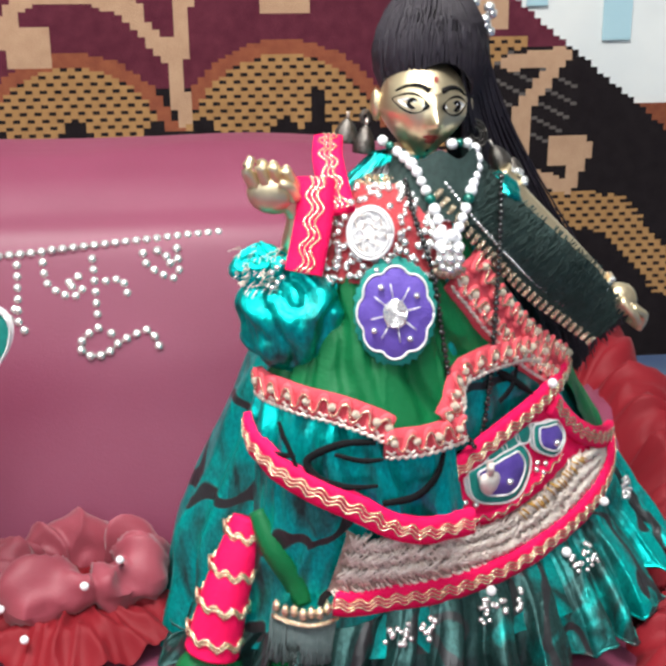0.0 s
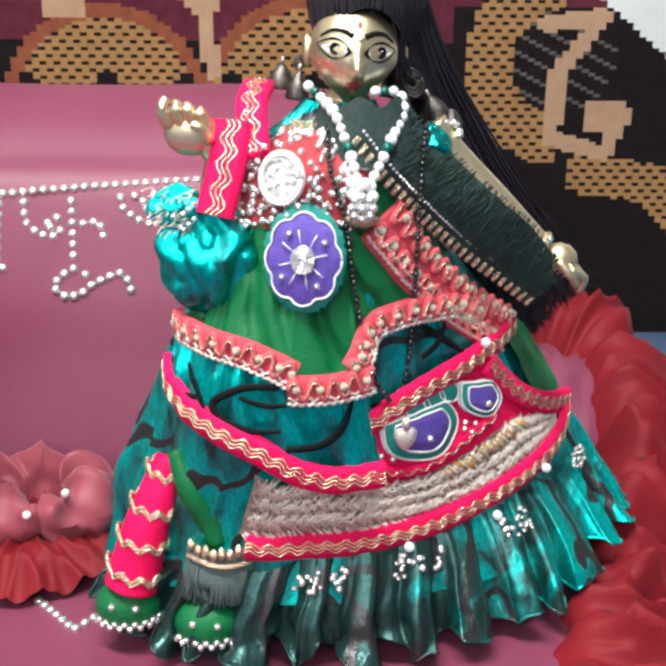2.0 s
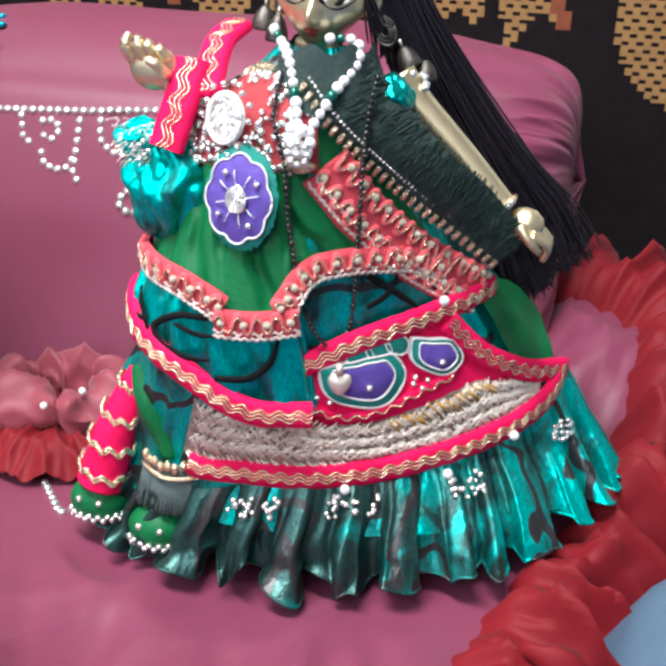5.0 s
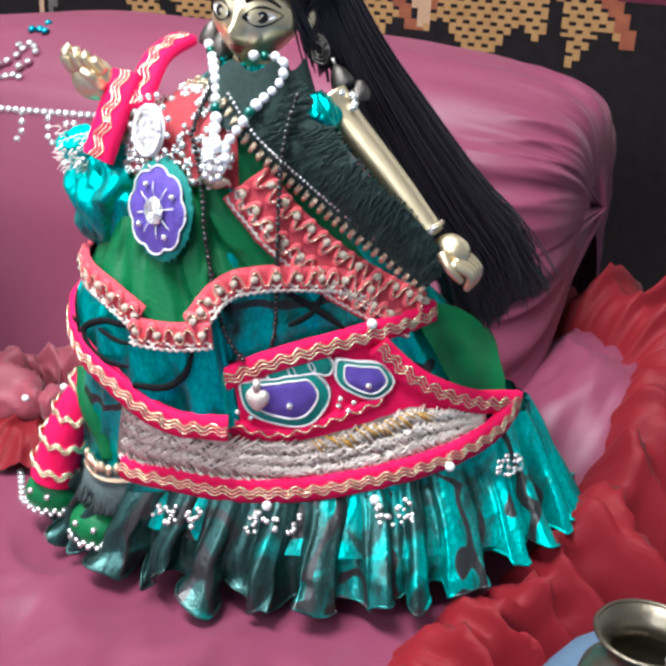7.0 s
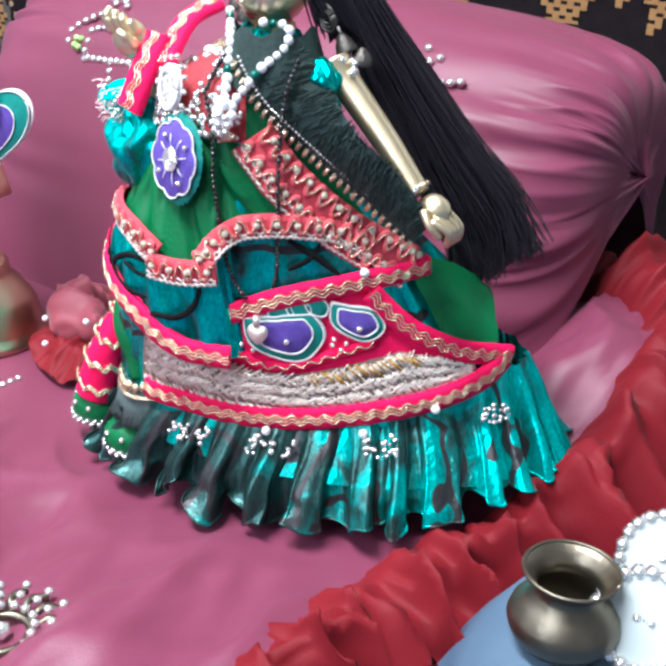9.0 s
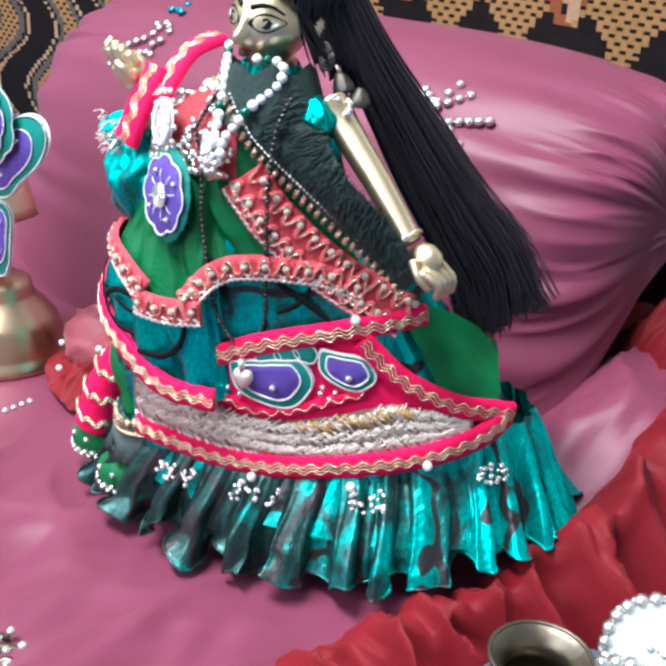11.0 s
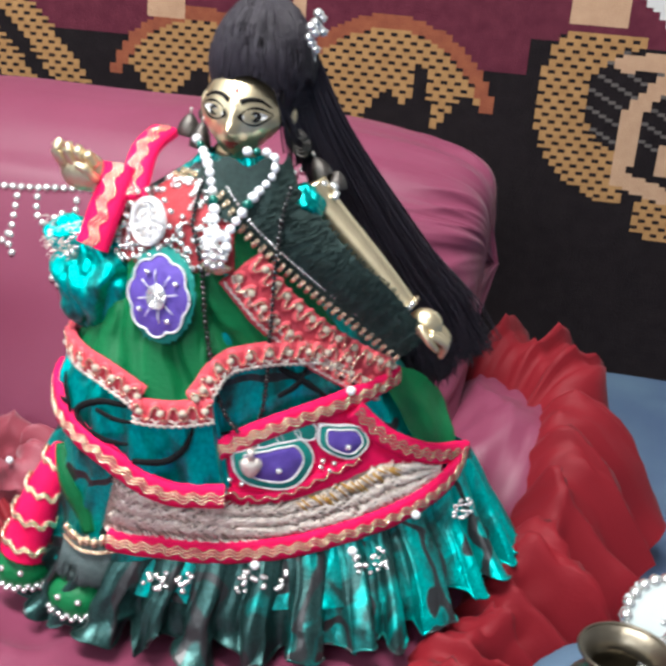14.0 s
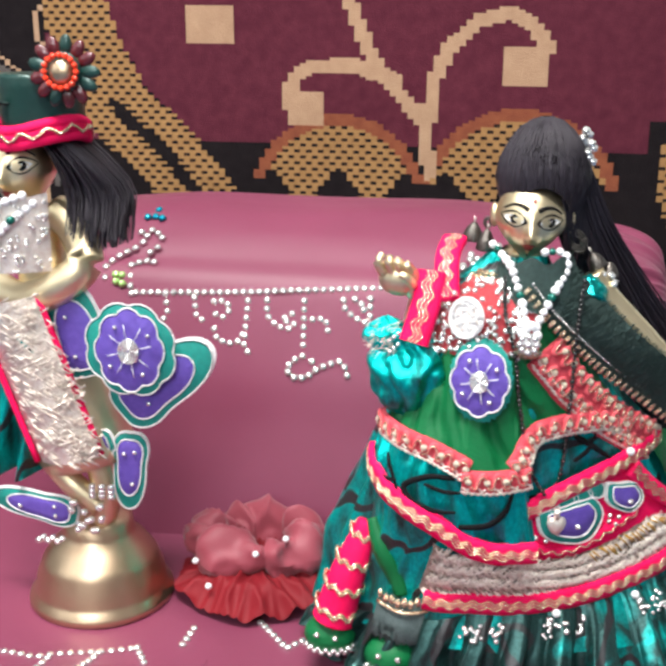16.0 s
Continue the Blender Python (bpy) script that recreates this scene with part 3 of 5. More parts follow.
def lace(name, line, width, parent, out=0.0035, rows=1):
    """A coral lace with a looping cord, silver knots and a beaded edge."""
    res = on_body(line, 260, out)
    rib = part(name, ribbon_bm(res, width, 0.001), LACEBASE, parent, "coral lace with silver knots")
    bm = None
    for k in range(rows):
        bm = wave_cord(res, width * 0.36 / rows, 0.0080, 0.0011, 0.0014, shift=(k - (rows - 1) / 2) * width / rows + 0.001, phase=k * 2, bm=bm, blunt=0.55)
    part("loop_cord", bm, CORAL, rib)
    bm = None
    for k in range(rows):
        bm = wave_cord(res, width * 0.27 / rows, 0.0080, 0.00042, 0.0026, shift=(k - (rows - 1) / 2) * width / rows + 0.001, phase=k * 2, bm=bm, blunt=0.6)
    part("gilt_loop", bm, GOLD, rib)
    part("silver_edge", wave_cord(res, 0.0004, 0.003, 0.0007, 0.0015, shift=-width * 0.42), SILVER, rib)
    part("silver_edge", wave_cord(res, 0.0006, 0.004, 0.0006, 0.0015, shift=-width * 0.25, phase=1), SILVER, rib)
    n = max(2, int(length(res) / 0.0080))
    pl = []
    for k in range(rows):
        for i in range(n):
            p, nrm, side = res[min(260, int((i + 0.5 + 0.5 * (k % 2)) / n * 260))]
            pl.append((p + nrm * 0.002 + side * ((k - (rows - 1) / 2) * width / rows + width * 0.10), nrm, 0.0020))
    pieces("silver_knot", KNOT, pl, rib)
    return rib


def sheet(name, a0, a1, lo, hi, out, mat, parent, nu=60, nv=24, fold=0.0, label="", freq=9.0):
    """A cloth on the gown from angle a0 to a1 between the heights lo(a) and hi(a)."""
    def fn(u, v):
        a = a0 + (a1 - a0) * u
        z0, z1 = (lo(a) if callable(lo) else lo), (hi(a) if callable(hi) else hi)
        z = z0 + (z1 - z0) * v
        k = fold * (math.sin(a * 0.25 * freq / 2 + 3 * noise.noise(Vector((a * .06, v * 2, 0)))) * 0.5 + noise.noise(Vector((a * .1, z * 60, 2))))
        return body(a, z, out + k)[0]
    return part(name, grid_bm(fn, nu, nv), mat, parent, label)


def along(line):
    xs, zs = [p[0] for p in line], [p[1] for p in line]
    return lambda a: float(np.interp(a, xs, zs))


gown = tagged(new("gown"), "teal and dark green lame gown with red trims", "gown")

# under-skirt falling behind
UNDER = [(0.018, 0.0, 0.016, 0.124, 0.060), (0.047, 0.0, 0.016, 0.117, 0.055), (0.082, 0.0, 0.014, 0.113, 0.05), (0.125, 0.0, 0.010, 0.094, 0.045), (0.17, -0.002, 0.0, 0.072, 0.038)]


def under(u, v):
    z = 0.018 + v * 0.152
    cx, cy, rx, ry = table(UNDER, z)
    a = u * 2 * math.pi
    k = 1 + (1 - v) * 0.05 * math.sin(a * 17 + 2 * noise.noise(Vector((math.cos(a) * 2, math.sin(a) * 2, 0)))) + 0.03 * noise.noise(Vector((math.cos(a) * 4, math.sin(a) * 4, z * 30)))
    if math.sin(a) > 0:
        rx *= 0.45
    return Vector((cx + rx * k * math.sin(a), cy - ry * k * math.cos(a), z))


part("underskirt", grid_bm(under, 220, 30, True), LAME, gown, "teal lame underskirt with black brush strokes")
part("skirt", grid_bm(lambda u, v: body(u * 360 - 180, 0.05 + v * 0.21, -0.026 * ease((u * 360 - 240) / 28) * ease((0.88 - u) / 0.1) + 0.0016 * noise.noise(Vector((u * 34, v * 7, 0))) + 0.0030 * ((1 - abs(noise.noise(Vector((u * 30, v * 3, 5))))) ** 3 - 0.6))[0], 260, 60, True), LAME, gown)


def hem_low(a):
    return float(np.interp(a, [-125, -60, -45, -27, -12, 5, 20, 35, 52, 95], [.030, .028, .0255, .031, .027, .0305, .0325, .039, .0475, .049]))


def hem_high(a):
    return float(np.interp(a, [-95, -54, -31, -11, 16, 40, 59, 95], [.055, .062, .070, .071, .077, .0885, .099, .10]))


def ruffle(u, v):
    a = -125 + 250 * u
    w = 1 - v
    z = hem_low(a) + (hem_high(a) - hem_low(a)) * v
    ph = a * 0.56 + 3.4 * noise.noise(Vector((a * 0.05, 0, 4))) + 0.5 * noise.noise(Vector((a * .02, v * 3, 9)))
    f = math.sin(ph) + 0.28 * math.sin(2.3 * ph + 1.3) + 0.12 * math.sin(4.7 * ph)
    out = 0.002 + f * (0.0012 + 0.0062 * w ** 0.8) + 0.004 * math.sin(w * math.pi) * (0.6 + noise.noise(Vector((a * .05, 1, 1))))
    curl = max(0.0, (w - 0.72) / 0.28) ** 1.5 * (0.35 + 0.65 * ease((30 - a) / 60))
    out += curl * (0.0030 + 0.0055 * math.sin(ph * 1.55 + 2.5 * noise.noise(Vector((a * 0.09, 7, 2)))))
    p, nrm = body(a - 1.3 * w * math.sin(2 * ph) - curl * 1.2 * math.cos(ph * 1.55), z, out)
    p.z += 0.0018 * w ** 3 * math.sin(ph * 0.8 + 1) + curl * (0.0016 + 0.0042 * math.sin(ph * 1.55 + 1.2))
    return p


part("ruffle", grid_bm(ruffle, 620, 26), HEMM, gown, "pleated teal lame ruffle with black print and painted sheen")
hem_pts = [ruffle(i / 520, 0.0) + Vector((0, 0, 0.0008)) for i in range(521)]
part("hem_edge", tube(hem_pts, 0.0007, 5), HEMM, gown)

# bodice
LA = along([(-105, .170), (-72, .1695), (-58, .1675), (-47, .163), (-42.5, .159), (-41, .155), (-23, .156), (-21, .166), (-11, .175), (0, .177), (12, .1767), (40, .17)])


def blouse(u, v):
    a = -104 + 144 * u
    z = LA(a) - 0.002 + (0.234 - LA(a)) * v
    low = overskirt_out(a, -0.0015) if a < -18.5 else 0.0030
    fan = a + 34 + 26 * v
    k = math.sin(fan * 0.42 + 2.5 * noise.noise(Vector((a * .05, v * 1.5, 0)))) * (1 - 0.5 * v) + 1.4 * noise.noise(Vector((a * .11, v * 4, 2))) + 0.8 * (1 - abs(noise.noise(Vector((fan * .13, v * 1.2, 6))))) ** 3
    k *= 1 - 0.75 * ease((a + 16) / 14)
    return body(a, z, low + (0.0014 - low) * v ** 0.45 + 0.0024 * min(k, 0.6))[0]


part("blouse", grid_bm(blouse, 200, 40), GREEN, gown, "sheer green gathered blouse")


def overskirt(u, v):
    a = -108 + 90 * u
    lo, hi = float(np.interp(a, [-108, -67, -52, -42, -34, -18], [.146, .133, .124, .1155, .111, .110])), LA(a) + 0.001
    pleat = 0.0026 * math.sin((a + 3 * v) * 0.40 + 2 * noise.noise(Vector((a * .04, v, 3)))) + 0.0030 * noise.noise(Vector((a * .13, v * 1.6, 8)))
    return body(a, lo + (hi - lo) * v, overskirt_out(a, -0.002) + (min(pleat, 0.0022) if a < -20 else 0))[0]


over = part("overskirt", grid_bm(overskirt, 220, 30), PLAINLAME, gown, "folded teal lame overskirt with black brush strokes")


def stroke(line, width, lift, parent, off=None):
    """One brush stroke of black print on the cloth, thick in its middle."""
    res = on_body(line, 60, off or proud(lift))
    bm = bmesh.new()
    rows = []
    for i, (p, nrm, side) in enumerate(res):
        w = width * (0.25 + 0.75 * math.sin(math.pi * min(1, 0.12 + i / 68)) ** 0.7) * (1 + 0.12 * noise.noise(p * 300))
        rows.append([bm.verts.new(p + side * (o * w) + nrm * h) for o, h in ((-.5, -.0006), (-.46, .0002), (0, .0004), (.46, .0002), (.5, -.0006))])
    for q, r in zip(rows, rows[1:]):
        for j in range(4):
            bm.faces.new((q[j], r[j], r[j + 1], q[j + 1]))
    part("brush_stroke", bm, INK, parent)


for pts, w in (([(-45.8, .1552), (-56, .1543), (-66.7, .1471), (-64, .1404), (-54.8, .1366), (-46, .1367)], .0042), ([(-58, .150), (-50, .1475), (-44, .1478)], .0026),
               ([(-45, .1287), (-35.7, .1299), (-29.7, .1371), (-26.5, .1480)], .0042), ([(-99, .152), (-87, .1468), (-71, .148)], .0036), ([(-80, .160), (-74, .151), (-69, .1385)], .0024)):
    stroke(pts, w * 0.8, 0.0012, over)
for pts, w in (([(0, .156), (8, .161), (15, .169)], .0036), ([(4, .170), (10, .163), (16, .153)], .0042), ([(-24, .138), (-15, .1394), (-8, .144)], .003), ([(22, .166), (28, .158), (33, .1545)], .003)):
    stroke(pts, w * 0.8, 0, gown, 0.0030)
lace("lace_trim", [(-105, .170), (-85, .1705), (-72, .1695), (-58, .1675), (-47, .163), (-42, .1595)], 0.0118, gown, proud(0.0012))
lace("lace_trim", [(-43.5, .1545), (-32, .1540), (-20.5, .1565)], 0.0120, gown, proud(0.0026))
lace("lace_trim", [(-25, .1605), (-22, .166), (-18, .1715), (-11, .1752), (0.5, .1772), (12, .1767), (24, .1745), (33, .1675)], 0.0112, gown,
     lambda a: float(np.interp(a, [-26, -22, -17, -12], [.0150, .0145, .0085, .0048])))
lace("wide_lace", [(-3, .2165), (9, .2015), (18, .187), (27, .173), (36, .161), (41, .1555)], 0.023, gown, 0.004, 2)

# belts
band("belt", [(-106, .152), (-90, .1465), (-67, .1360), (-52, .1272), (-42, .1182), (-34, .1134), (-27, .1130), (-21, .1132)], 0.0112, gown, proud(0.0012))
sheet("red_ground", -30, 40, lambda a: float(np.interp(a, [-30, -20, -11, 6, 24, 40], [.106, .100, .099, .106, .114, .104])),
      along([(-26, .128), (-13, .137), (0, .1438), (20, .1500), (24, .143), (32, .124), (40, .116)]), 0.0022, TRIM, gown)
ST = along([(-54, .1135), (-47, .107), (-36, .109), (-28, .1065), (-19, .1018), (-5, .1015), (10, .109), (24, .1155), (36, .111), (47, .105)])
BT = along([(-54, .083), (-44, .0815), (-32, .081), (-22, .0805), (-4, .0805), (16, .0855), (33, .095), (47, .1035)])
panel = sheet("woven_panel", -54, 47, BT, ST, 0.003, TINSEL, gown, 110, 20, 0.0006, "panel woven of silver threads")
rnd = random.Random(4)
for name, mat, count, lift in (("silver_embroidery", SILVER, 150, 0.0), ("ochre_thread", YARN, 20, 0.0004)):
    bm = None
    for row in range(7) if mat is SILVER else (6.2,):
        for col in range(count):
            a = (-53 + 98 * (col + 0.5 * rnd.random()) / count) if mat is SILVER else -2 + 30 * (col + 0.5 * rnd.random()) / count
            h = ST(a) - BT(a)
            z = BT(a) + h * (row + 0.9 * rnd.random()) / 7
            d = (1 if row % 2 else -1) if mat is SILVER else -1
            da, dz = 2.6 + 1.2 * rnd.random(), d * h / 7 * (1.0 + 0.9 * rnd.random())
            bm = tube([body(a + da * k, z + dz * k, 0.0036 + lift + 0.0007 * (1 - 4 * (k - .5) ** 2))[0] for k in (0, .5, 1)], 0.00048, 4, bm)
    tagged(part(name, bm, mat, panel), kind="stuff")
band("narrow_ribbon", [(-27, .1185), (-19.6, .1098), (-11, .1060), (-3.2, .1086), (5.5, .1141), (17.7, .1206)], 0.0048, gown, 0.0040, cords=1)
band("belt", [(-26, .1275), (-13.4, .1369), (-.2, .1438), (20.5, .1505), (35, .1535), (50, .1558)], 0.0100, gown, 0.0048)
band("belt", [(23, .1455), (26.9, .1333), (32.2, .1241), (42.1, .115), (53, .1105), (64, .107)], 0.0108, gown, 0.0054)
band("belt", [(-51, .0775), (-44, .0762), (-35, .0765), (-20, .0752), (-4, .0775), (11, .0825), (28, .0885), (40, .0935), (53, .100), (62, .1065)], 0.0118, gown, 0.0048)


# embroidered petals and flowers
def patch(name, a, z, rad, mats, parent, out, flat=1.0, turn=0.0, centre=(0, 0), frame_at=None, edging=True):
    """Layers of an embroidered shape with outline rad(angle) in metres, each layer a little proud of the last, edged with cord."""
    p0, nrm = frame_at or body(a, z, out)
    side = Vector((0, 0, 1)).cross(nrm).normalized()
    upv = nrm.cross(side).normalized()
    c, s = math.cos(radians(turn)), math.sin(radians(turn))

    def at(th, k, lift):
        r = rad(th) * k
        x, y = centre[0] + r * math.cos(th), centre[1] + r * math.sin(th) * flat
        x, y = x * c - y * s, x * s + y * c
        if frame_at:
            return p0 + side * x + upv * y + nrm * lift
        cx, cy, rx, ry, _ = table(LEVELS, z)
        rr = math.hypot(rx * math.cos(radians(a)), ry * math.sin(radians(a)))
        return body(a + math.degrees(x / rr), z + y, out + lift)[0]

    base = None
    for n, (k, mat, lab) in enumerate(mats):
        bm = bmesh.new()
        N = 72
        lift = 0.0011 * n
        rim = [bm.verts.new(at(i / N * 2 * math.pi, k, lift)) for i in range(N)]
        mid = [bm.verts.new(at(i / N * 2 * math.pi, k * 0.93, lift + 0.0011)) for i in range(N)]
        inn = [bm.verts.new(at(i / N * 2 * math.pi, k * 0.45, lift + 0.0013)) for i in range(N)]
        top = bm.verts.new(at(0, 0.0, lift + 0.0014))
        for i in range(N):
            j = (i + 1) % N
            bm.faces.new((rim[i], rim[j], mid[j], mid[i]))
            bm.faces.new((mid[i], mid[j], inn[j], inn[i]))
            bm.faces.new((inn[i], inn[j], top))
        base = part(lab, bm, mat, base if n else parent) if not base else part(lab, bm, mat, base)
        if edging and mat is not WHITE:
            part("white_edging", tube([at(i / N * 2 * math.pi, k, lift + 0.001) for i in range(N + 1)], 0.0005, 4), WHITE, base if base.parent is parent else base.parent)
    return base, at


def lobes(r, n, depth):
    return lambda th: r * (1 - depth + depth * abs(math.cos(th * n / 2)) ** 0.5)


def leaf(r):
    return lambda th: r * (0.55 + 0.45 * max(0, math.cos(th)) ** 2) * (0.9 + 0.1 * math.cos(3 * th))


def halfmoon(r, top=0.22):
    """Round below, cut off straight above the middle."""
    return lambda th: (r if math.sin(th) <= top else min(r, r * top / math.sin(th))) * (1 - 0.06 * abs(math.sin(2.5 * th + 0.4)) ** 2)


def roundmoon(r):
    return halfmoon(r, 0.62)


def petalmoon(r):
    return halfmoon(r, 0.40)


def fuzzy(r):
    return lambda th: r * (1 + 0.06 * noise.noise(Vector((math.cos(th) * 5, math.sin(th) * 5, 0))) + 0.03 * math.sin(th * 40))


def embroidered_flower(a, z, size, parent, out, frame_at=None, backing=True):
    if not backing:
        patch("teal_ring", a, z, lobes(size * 1.32, 8, 0.13), [(1, TEALE, "teal_ring")], parent, out, 1.05, 22, frame_at=frame_at)
    else:
        patch("teal_backing", a, z, fuzzy(size * 1.08), [(1, TEALE, "teal_backing")], parent, out, 1.32, frame_at=frame_at, edging=False)
    base, at = patch("flower_patch", a, z, lobes(size, 8, 0.16), [(1, PURPLE, "flower_patch")], parent, out + 0.0018, 1.22, 0, frame_at=(frame_at[0] + frame_at[1] * 0.002, frame_at[1]) if frame_at else None)
    for k in range(8):
        th = k * math.pi / 4 + 0.2
        part("stitch", tube([at(th, 0.34, 0.0022), at(th, 0.52, 0.0026), at(th, 0.66, 0.002)], 0.00028, 4), WHITE, base)
    pieces("bead", BEAD_S, [(at(k * math.pi / 2 + 0.6, 0.68, 0.002), Vector((0, 0, 1)), 0.0015) for k in range(4)], base)
    disc = None
    rr = random.Random(7)
    for k in range(5):
        disc = tube([at(j * 0.5, 0.06 * (k + 1), 0.0028 + 0.0004 * rr.random()) for j in range(14)], 0.0008, 4, disc)
    part("silver_centre", disc, CRYSTAL, base)
    return base


embroidered_flower(-40, 0.204, 0.0150, gown, 0.006, frame_at=(body(-40, 0.204, 0.0075)[0], Vector((-0.14, -0.98, 0.12)).normalized()))
for a, z, sz, tn, shape in ((-6.5, .1265, .0205, 8, petalmoon), (15.3, .1325, .0132, -10, roundmoon)):
    base, at = patch("petal", a, z, shape(sz), [(1.0, WHITE, "petal"), (0.95, TEALE, "petal_border"), (0.70, PURPLE, "petal_heart")], gown, 0.0032, 0.85, tn)
    pieces("bead", BEAD_S, [(at(-1.5, 0.30, 0.005), Vector((0, 0, 1)), 0.0018)], base)
for a, z, sz in ((-6, .1352, .0062), (-0.5, .1372, .0060), (5, .1390, .0055)):
    patch("scallop", a, z, lobes(sz, 5, 0.1), [(1.0, TEALE, "scallop")], gown, 0.0036)
pieces("bead", BEAD_S, [(*body(a, z, 0.005), 0.0015) for a, z in ((6, .1195), (8, .117), (10, .1205), (7, .1225), (-22, .119), (-19, .1165), (-16, .114))], gown)

# jewelled chest piece
chest = sheet("jewelled_yoke", -85, -6, 0.214, 0.250, 0.0035, YOKE, gown, 40, 16, 0.0008, "red yoke crusted with silver beads")
pl = []
rnd = random.Random(11)
for i in range(280):
    a, z = -84 + 76 * rnd.random(), 0.214 + 0.036 * rnd.random()
    if math.hypot((a + 51) * 0.0007, z - 0.2359) > 0.0105:
        pl.append((*body(a, z, 0.0045), 0.0010 + 0.0011 * rnd.random()))
pieces("bead", BEAD_S, pl, chest)
base, at = patch("medallion", -51, .2359, lambda th: 0.0093, [(1.0, WHITE, "medallion")], gown, 0.006, 1.15, frame_at=(body(-51, 0.2345, 0.008)[0], Vector((-0.34, -0.93, 0.14)).normalized()))
for k in range(9):
    c0, c1, rr = 0.5 * math.cos(k * 2.4), 0.5 * math.sin(k * 2.4), 0.26 + 0.06 * (k % 3)
    scroll = [(c0 + rr * (1 - 0.05 * j) * math.cos(j * 0.5 + k), c1 + rr * (1 - 0.05 * j) * math.sin(j * 0.5 + k)) for j in range(13)]
    part("filigree", tube([at(math.atan2(y, x), min(0.95, math.hypot(x, y)), 0.002) for x, y in scroll], 0.00035, 4), SILVER if k % 2 else WHITE, base)
for k in (0.95, 0.82):
    part("ring", tube([at(i / 30 * 2 * math.pi, k, 0.002) for i in range(31)], 0.0006, 4), WHITE if k > .5 else SILVER, base)
pieces("ray_bead", BEAD_S, [(at(i / 14 * 2 * math.pi, 1.25 + 0.12 * (i % 2), 0.0005), Vector((0, 0, 1)), 0.0016) for i in range(14)], base)
pieces("gold_bead", bead_mesh("gold_bead", GOLD, 1), [(*body(-85 + 5 * i, 0.2495 + 0.002 * (i % 2), 0.003), 0.0021) for i in range(17)], chest)

# bead clusters under the lowest belt
for a0, z0 in ((53, .083), (19, .0705), (-8, .0655), (-30, .0635)):
    pl = []
    for k in range(22):
        aa, zz = a0 + 7 * (rnd.random() - .5) * 1.6, z0 + 0.009 * (rnd.random() - .6)
        pl.append((*body(aa, zz, 0.0075), 0.0011 + 0.0007 * rnd.random()))
    pieces("bead", BEAD_S, pl, gown)
pieces("sequin", BEAD_P, [(*body(a, z, 0.0075), 0.0024) for a, z in ((33, .0872), (14, .0745), (-10, .0715), (24, .1564))], gown)

# green cloth under the hand
SIDE_HI, SIDE_LO = along([(40, .1555), (55, .1575), (64, .153), (72, .145), (79, .137)]), along([(40, .1085), (58, .109), (64, .118), (70, .127), (79, .1365)])
sheet("side_cloth", 40, 79, SIDE_LO, SIDE_HI, 0.003, GREEN, gown, 50, 24, 0.0018, "sheer green side cloth", 1.6)


# legs and feet under the hem
def stocking(top, toe, r0, r1):
    pts = smooth_path([top, (Vector(top) + Vector(toe)) / 2 + Vector((-0.002, -0.003, 0)), toe], 30)
    leg = part("stocking", tube(pts, lambda t: r0 + (r1 - r0) * t, 20), TRIM, gown, "red stocking with gold bands")
    for k in range(4):
        c = pts[4 + k * 7]
        rr = (r0 + (r1 - r0) * (4 + k * 7) / 30) + 0.0006
        for j in range(2):
            ring = [c + Vector((math.cos(t) * rr, math.sin(t) * rr, 0.0018 * math.sin(t * 9) + 0.0018 * j - 0.3 * rr * math.cos(t))) for t in [i / 40 * 2 * math.pi for i in range(41)]]
            part("gold_cord", tube(ring, 0.0008, 5), GOLD, leg)


def green_toe(c, r):
    b = ball(c, r, sub=3, squash=(1.05, 0.85, 0.8))
    t = part("shoe", b, GREEN, gown, "green shoe edged with beads")
    pl = []
    for k in range(16):
        th = -2.7 + 2.4 * k / 15
        pl.append((Vector(c) + Vector((math.cos(th) * r * 1.02, math.sin(th) * r * 0.84, -r * 0.42 + 0.002 * (k % 2))), Vector((0, 0, 1)), 0.0017))
    for th, h in ((-2.0, 0.3), (-1.2, 0.25)):
        pl.append((Vector(c) + Vector((math.cos(th) * r * 0.95, math.sin(th) * r * 0.8, r * h)), Vector((0, 0, 1)), 0.0019))
    pieces("bead", BEAD_S, pl, t)


stocking((-0.079, -0.042, 0.106), (-0.098, -0.053, 0.050), 0.0078, 0.0125)
green_toe((-0.100, -0.053, 0.040), 0.0142)
green_toe((-0.063, -0.065, 0.039), 0.0145)
part("green_ribbon", tube(smooth_path([(-0.076, -0.052, 0.115), (-0.070, -0.058, 0.10), (-0.062, -0.058, 0.085), (-0.058, -0.060, 0.074)], 16), lambda t: 0.0042 + 0.002 * math.sin(t * 3), 8), GREEN, gown)
bm = None
for k in range(70):
    x = -0.071 + 0.030 * (k % 35) / 34
    y = -0.060 - 0.008 * math.sin((k % 35) / 34 * math.pi) + 0.003 * (k // 35)
    bm = tube([(x, y, 0.072), (x + (x + 0.056) * 0.15, y - 0.002, 0.060), (x + (x + 0.056) * 0.3 + 0.0005 * math.sin(k), y - 0.006, 0.0515 + 0.001 * math.sin(k * 3))], 0.00075, 4, bm)
tassel = part("tassel", bm, THREAD, gown, "dark green thread tassel")
bm = None
for k in range(9):
    x = -0.070 + 0.028 * k / 8
    bm = ball((x, -0.062 - 0.008 * math.sin(k / 8 * math.pi), 0.0745 - 0.001 * (k % 2)), 0.0024, bm, 1, squash=(0.8, 0.8, 1.5))
part("gold_cap", bm, GOLD, tassel, "gold beaded tassel cap")
